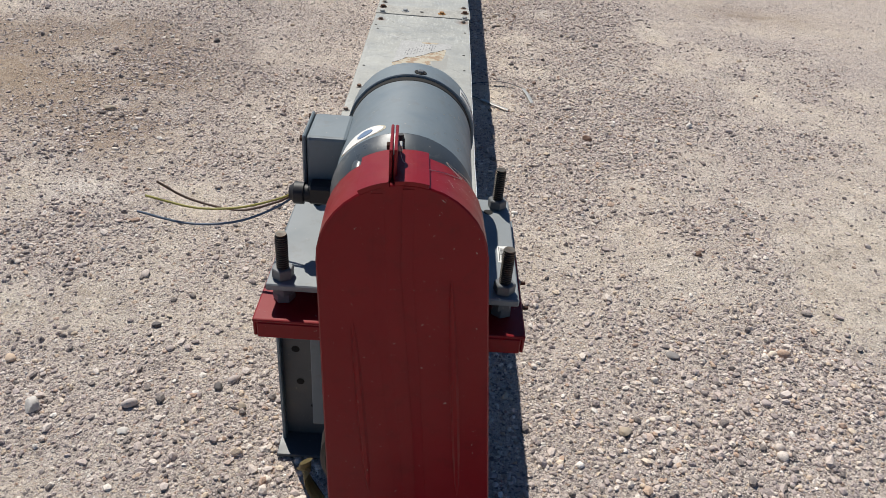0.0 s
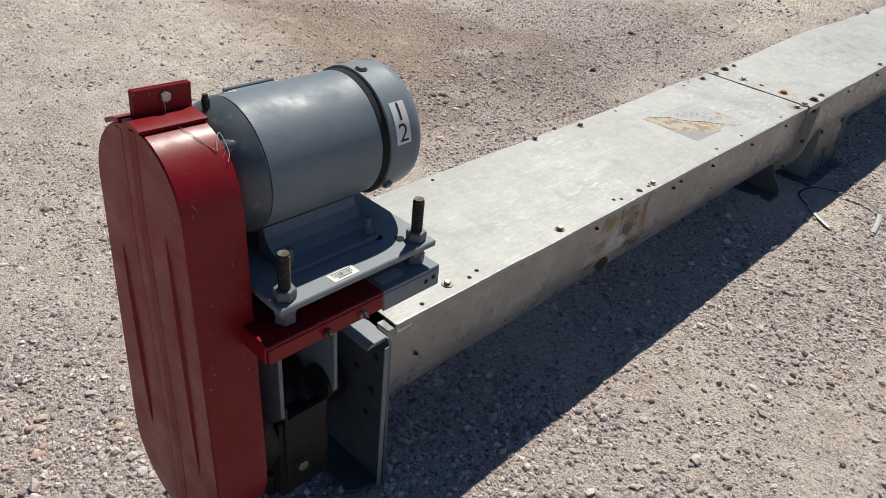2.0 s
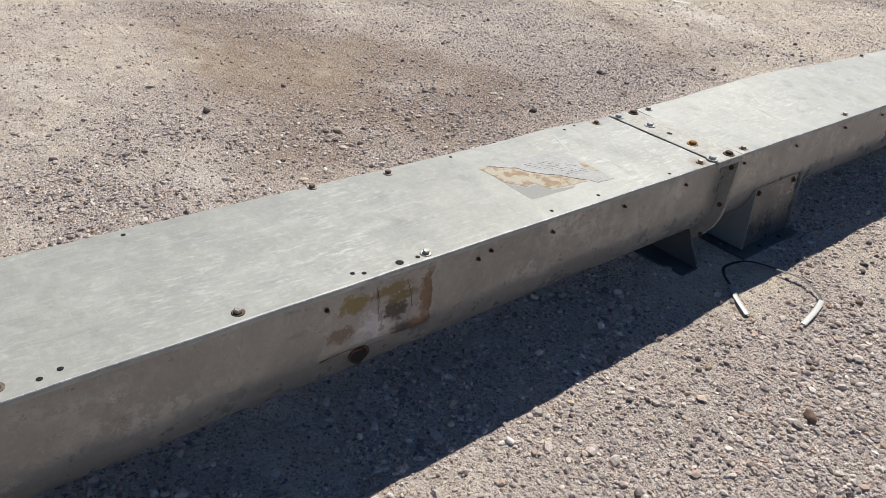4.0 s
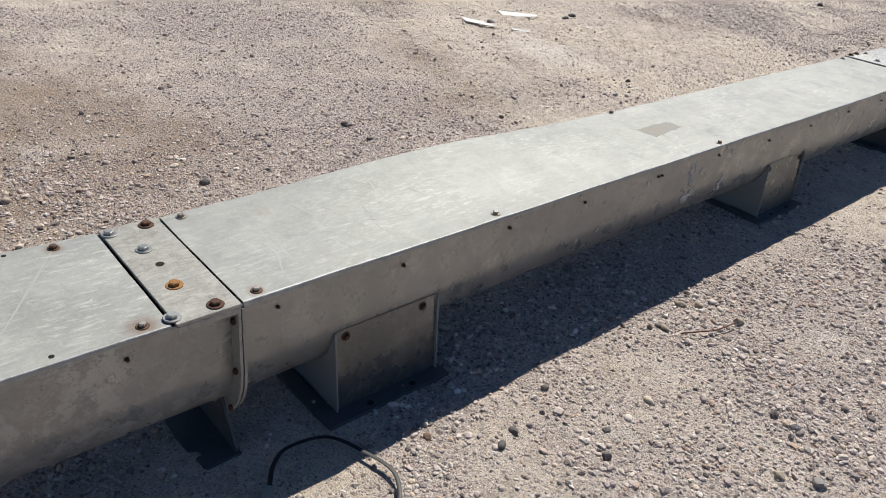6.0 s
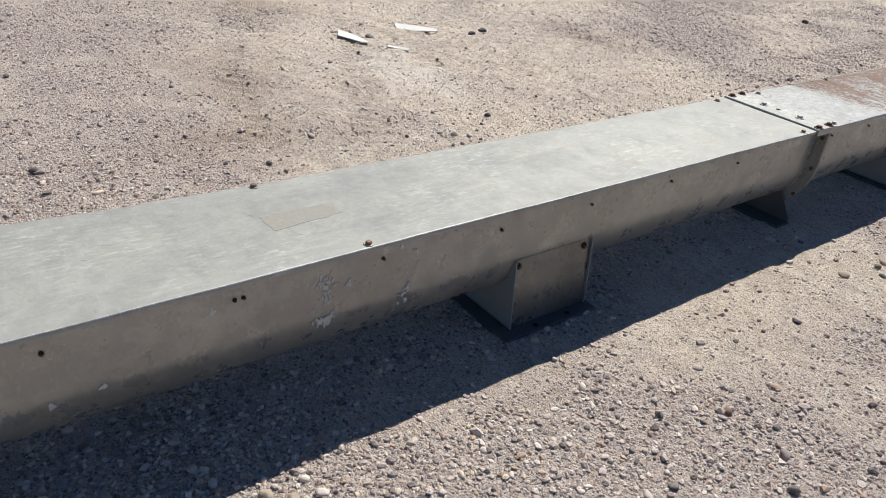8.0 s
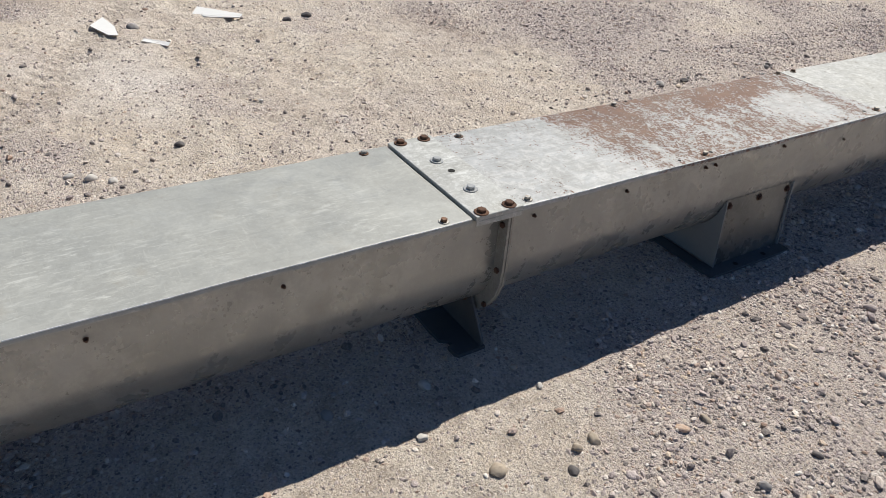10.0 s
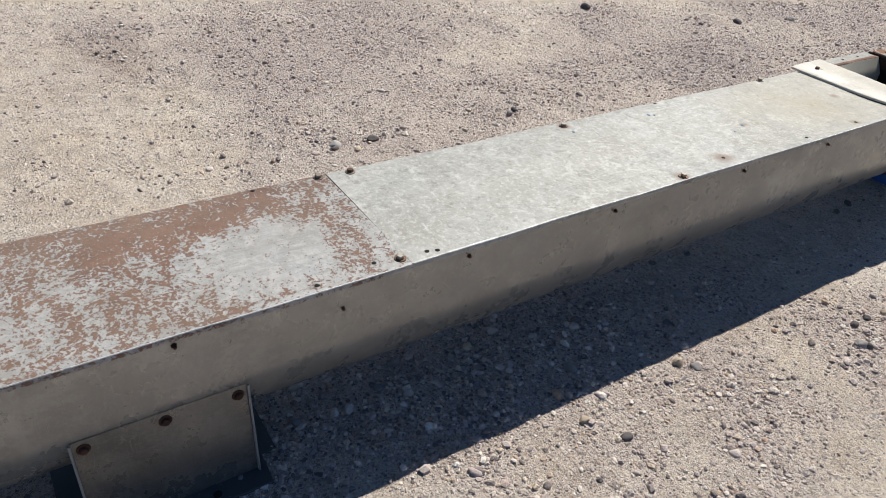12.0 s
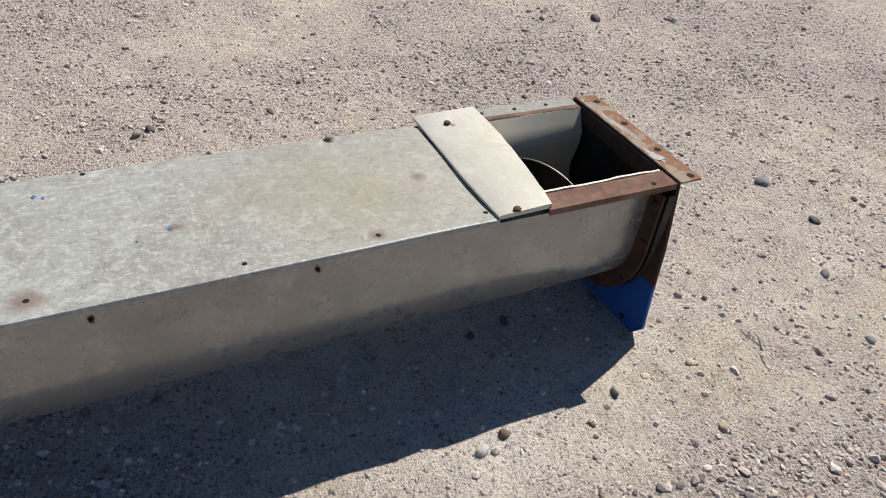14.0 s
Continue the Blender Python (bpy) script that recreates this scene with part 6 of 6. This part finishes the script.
def saddle(a0, a1, y0, y1, lift):
    """A bent strap lying on the arch from angle a0 to a1."""
    loops = []
    for i in range(9):
        a = math.radians(a0 + (a1 - a0) * i / 8)
        c, s = math.cos(a), math.sin(a)
        loops.append([(GX + r * c, y, GZ + r * s) for r, y in ((GR + 0.0005, y0), (GR + lift, y0), (GR + lift, y1), (GR + 0.0005, y1))])
    return rings(loops)


part("strap", saddle(76, 97, G0 - 0.004, G1 + 0.003, 0.006), RED, guard, "folded red strap")
part("strap", saddle(100.5, 120, G0 - 0.006, G1 + 0.003, 0.007), RED, guard, "folded red strap")
for x in (0.0275, 0.0335):
    part("tab", box(x, x + 0.004, 0.896, 0.981, 0.812, 0.864, 0.001), RED, guard, "upright red tab")
shared("bolt", FINISHES["zinc"][0], guard, Matrix.Translation((0.0378, 0.941, 0.850)) @ RIGHT, "zinc bolt with old twine")
shared("nut", SCREW_NUT, guard, Matrix.Translation((0.0272, 0.941, 0.850)) @ pose(0, 0, 0, 0, -90, 0))
part("twine", tube(smooth_line([(0.040, 0.935, 0.856), (0.043, 0.938, 0.835), (0.050, 0.935, 0.829), (0.075, 0.935, 0.823), (0.10, 0.945, 0.814), (0.125, 0.962, 0.798)]), 0.0005, 5), WEB, guard, "frayed grey twine")
part("twine", tube(smooth_line([(0.125, 0.962, 0.798), (0.110, 0.972, 0.809), (0.105, 0.98, 0.813), (0.128, 0.978, 0.795), (0.138, 0.970, 0.786)]), 0.0006, 5), WEB, guard, "frayed grey twine")
web = bmesh.new()
r = random.Random(31)
for k in range(60):
    a = math.radians(r.uniform(15, 70))
    y = r.uniform(G0 + 0.015, G1 - 0.005)
    d, l = r.uniform(-1.5, 1.5), r.uniform(0.0006, 0.003) if k % 12 else r.uniform(0.008, 0.02)
    p = [(GX + (GR + 0.0006) * math.cos(a + q * l * 5 * math.cos(d)), y + q * l * math.sin(d), GZ + (GR + 0.0006) * math.sin(a + q * l * 5 * math.cos(d))) for q in (0, 0.5, 1)]
    tube(p, 0.00013, 4, web)
part("lint", web, WEB, guard, "dusty straw and cobweb flecks")
part("weld_lump", lathe([(0.178, 0.002), (0.184, 0.011), (0.190, 0.008), (0.193, 0.001)], (0, 0.968, 0.519), "x", 10), RUST, guard, "rusty broken weld")

# the drive sits a little high, and the first trough rises towards it
for e, dz in ((head, 0.004), (gear, 0.008), (mount, 0.013), (motor, 0.013), (leads, 0.013)):
    e.location += Vector((0, -0.019, dz))
guard.matrix_basis = Matrix.Translation((0.05, 0.90, 0.61)) @ pose(0, 0, 0, -2.6, 0, 2.5) @ Matrix.Translation(Vector((-0.05, -0.913, -0.597)) + guard.location)
rise = Matrix.Translation((0, 3.2, 0.4)) @ pose(0, 0, 0, -0.36) @ Matrix.Translation((0, -3.2, -0.4))
for e in (first, cover1):
    e.matrix_basis = rise @ Matrix.Translation(e.location)

# ---- loose things on the ground ----
loop = thing("banding_strap", (0.37, 3.35, 0.004), "black strap loop with silver taped ends on the gravel", "strap")
line = [(0.289, 3.283, 0.006), (0.245, 3.317, 0.008), (0.221, 3.365, 0.010), (0.246, 3.448, 0.014), (0.328, 3.487, 0.016), (0.404, 3.507, 0.014), (0.457, 3.487, 0.010), (0.496, 3.451, 0.009)]
part("strap", tube(smooth_line(line, 6), 0.0050, 8, flat=0.22), RUBBER, loop, "thin black strap", True)
part("tape_end", tube(smooth_line([(0.289, 3.283, 0.0065), (0.342, 3.232, 0.008), (0.409, 3.183, 0.007)], 5), 0.0085, 8, flat=0.14), TAPE, loop, "silver taped end")
part("tape_end", tube(smooth_line([(0.496, 3.451, 0.0095), (0.511, 3.385, 0.009), (0.525, 3.284, 0.007)], 5), 0.0088, 8, flat=0.14), TAPE, loop, "silver taped end")


def scrap(points, lift):
    """A curled flake of white sheet lying on the sand."""
    bm = bmesh.new()
    lo = [bm.verts.new((x, y, float(ground_height(np.array(x), np.array(y))) + 0.004 + lift * k)) for k, (x, y) in enumerate(points)]
    hi = [bm.verts.new((v.co.x, v.co.y, v.co.z + 0.003)) for v in lo]
    n = len(lo)
    bm.faces.new(lo[::-1]), bm.faces.new(hi)
    for j in range(n):
        bm.faces.new((lo[j], lo[(j + 1) % n], hi[(j + 1) % n], hi[j]))
    return bm


for pts, name in ((((-2.82, 6.57), (-2.67, 6.485), (-2.47, 6.535), (-2.445, 6.575), (-2.62, 6.59)), "flat torn piece of white sheet lying on sand"),
                  (((-2.95, 7.08), (-2.83, 7.02), (-2.74, 7.09), (-2.64, 7.22), (-2.68, 7.25)), "white torn sheet scrap lying on sand"),
                  (((-2.40, 6.68), (-2.37, 6.66), (-2.29, 6.76), (-2.31, 6.78)), "small curled white scrap lying on sand")):
    s = thing("sheet_scrap", (*pts[1], 0.0), name, "scrap", "white scraps on the ground")
    part("flake", scrap(pts, 0.003), PAPER, s)
twig = thing("twig", (0.52, 4.58, 0.0), "dry brown twig lying on gravel", "twig")
part("stem", tube(smooth_line([(0.47, 4.50, 0.008), (0.50, 4.55, 0.012), (0.52, 4.60, 0.010), (0.535, 4.68, 0.012)]), 0.0024, 7), RUST, twig, smooth=True)

straw = thing("straw", (0.31, 10.71, 0.0), "dry pale straw stalks lying on gravel", "straw")
for p in (((0.29, 10.70, 0.006), (0.32, 10.705, 0.009), (0.355, 10.71, 0.006)), ((0.30, 10.735, 0.006), (0.33, 10.725, 0.010), (0.36, 10.705, 0.007)), ((0.37, 10.69, 0.005), (0.395, 10.68, 0.007), (0.42, 10.675, 0.005))):
    part("stalk", tube(smooth_line(p, 4), 0.0018, 6, flat=0.6), LINER, straw, smooth=True)

# ---- splashes, scuffs and flecks ----
PALE = plain_material("pale_splash", (0.60, 0.60, 0.58), 0.6, vary=0.12, scale=60)
FLECK = plain_material("blue_paint_fleck", (0.07, 0.20, 0.40), 0.5)
second = [o for o in scene.objects if o.name.startswith("trough_section")][1]
r = random.Random(23)
for y, z, w, h, count in ((4.885, 0.318, 0.020, 0.022, 34), (4.888, 0.272, 0.012, 0.018, 16), (4.888, 0.222, 0.030, 0.020, 42), (5.10, 0.225, 0.013, 0.030, 14), (4.636, 0.328, 0.006, 0.008, 5), (5.12, 0.335, 0.008, 0.012, 7),
                          (5.078, 0.362, 0.003, 0.008, 3), (4.939, 0.303, 0.014, 0.010, 6), (4.33, 0.215, 0.008, 0.006, 6), (4.42, 0.225, 0.007, 0.007, 5)):
    bm = bmesh.new()
    for j in range(count):
        yy, zz = r.gauss(y, w * 0.5), r.gauss(z, h * 0.5)
        x = WALL if zz > FLOOR_Z else math.sqrt(WALL ** 2 - (FLOOR_Z - zz) ** 2)
        a, b = r.uniform(0.0014, 0.0052), r.uniform(0.002, 0.0075)
        prism(ragged([(yy - a, zz), (yy, zz + b), (yy + a, zz), (yy, zz - b)], 0.0008, j, 3), "x", x - 0.004, x + 0.0016 + 0.00002 * j, bm=bm)
    part("splash", bm, PALE, second, "chalky white splash")
last = [o for o in scene.objects if o.name.startswith("trough_cover")][3]
for k, (x, y, r) in enumerate(((-0.128, 9.255, 0.007), (0.030, 9.455, 0.006), (-0.13, 8.985, 0.006), (-0.12, 9.27, 0.004), (0.05, 9.40, 0.003))):
    part("paint_fleck", drape(prism(ragged([(x - r, y), (x, y + r * 0.7), (x + r, y), (x, y - r * 0.7)], 0.001, 50 + k, 3), "z", TOP + 0.0003, TOP + 0.0009), 12.0, 1.0), FLECK, last, "blue paint fleck")
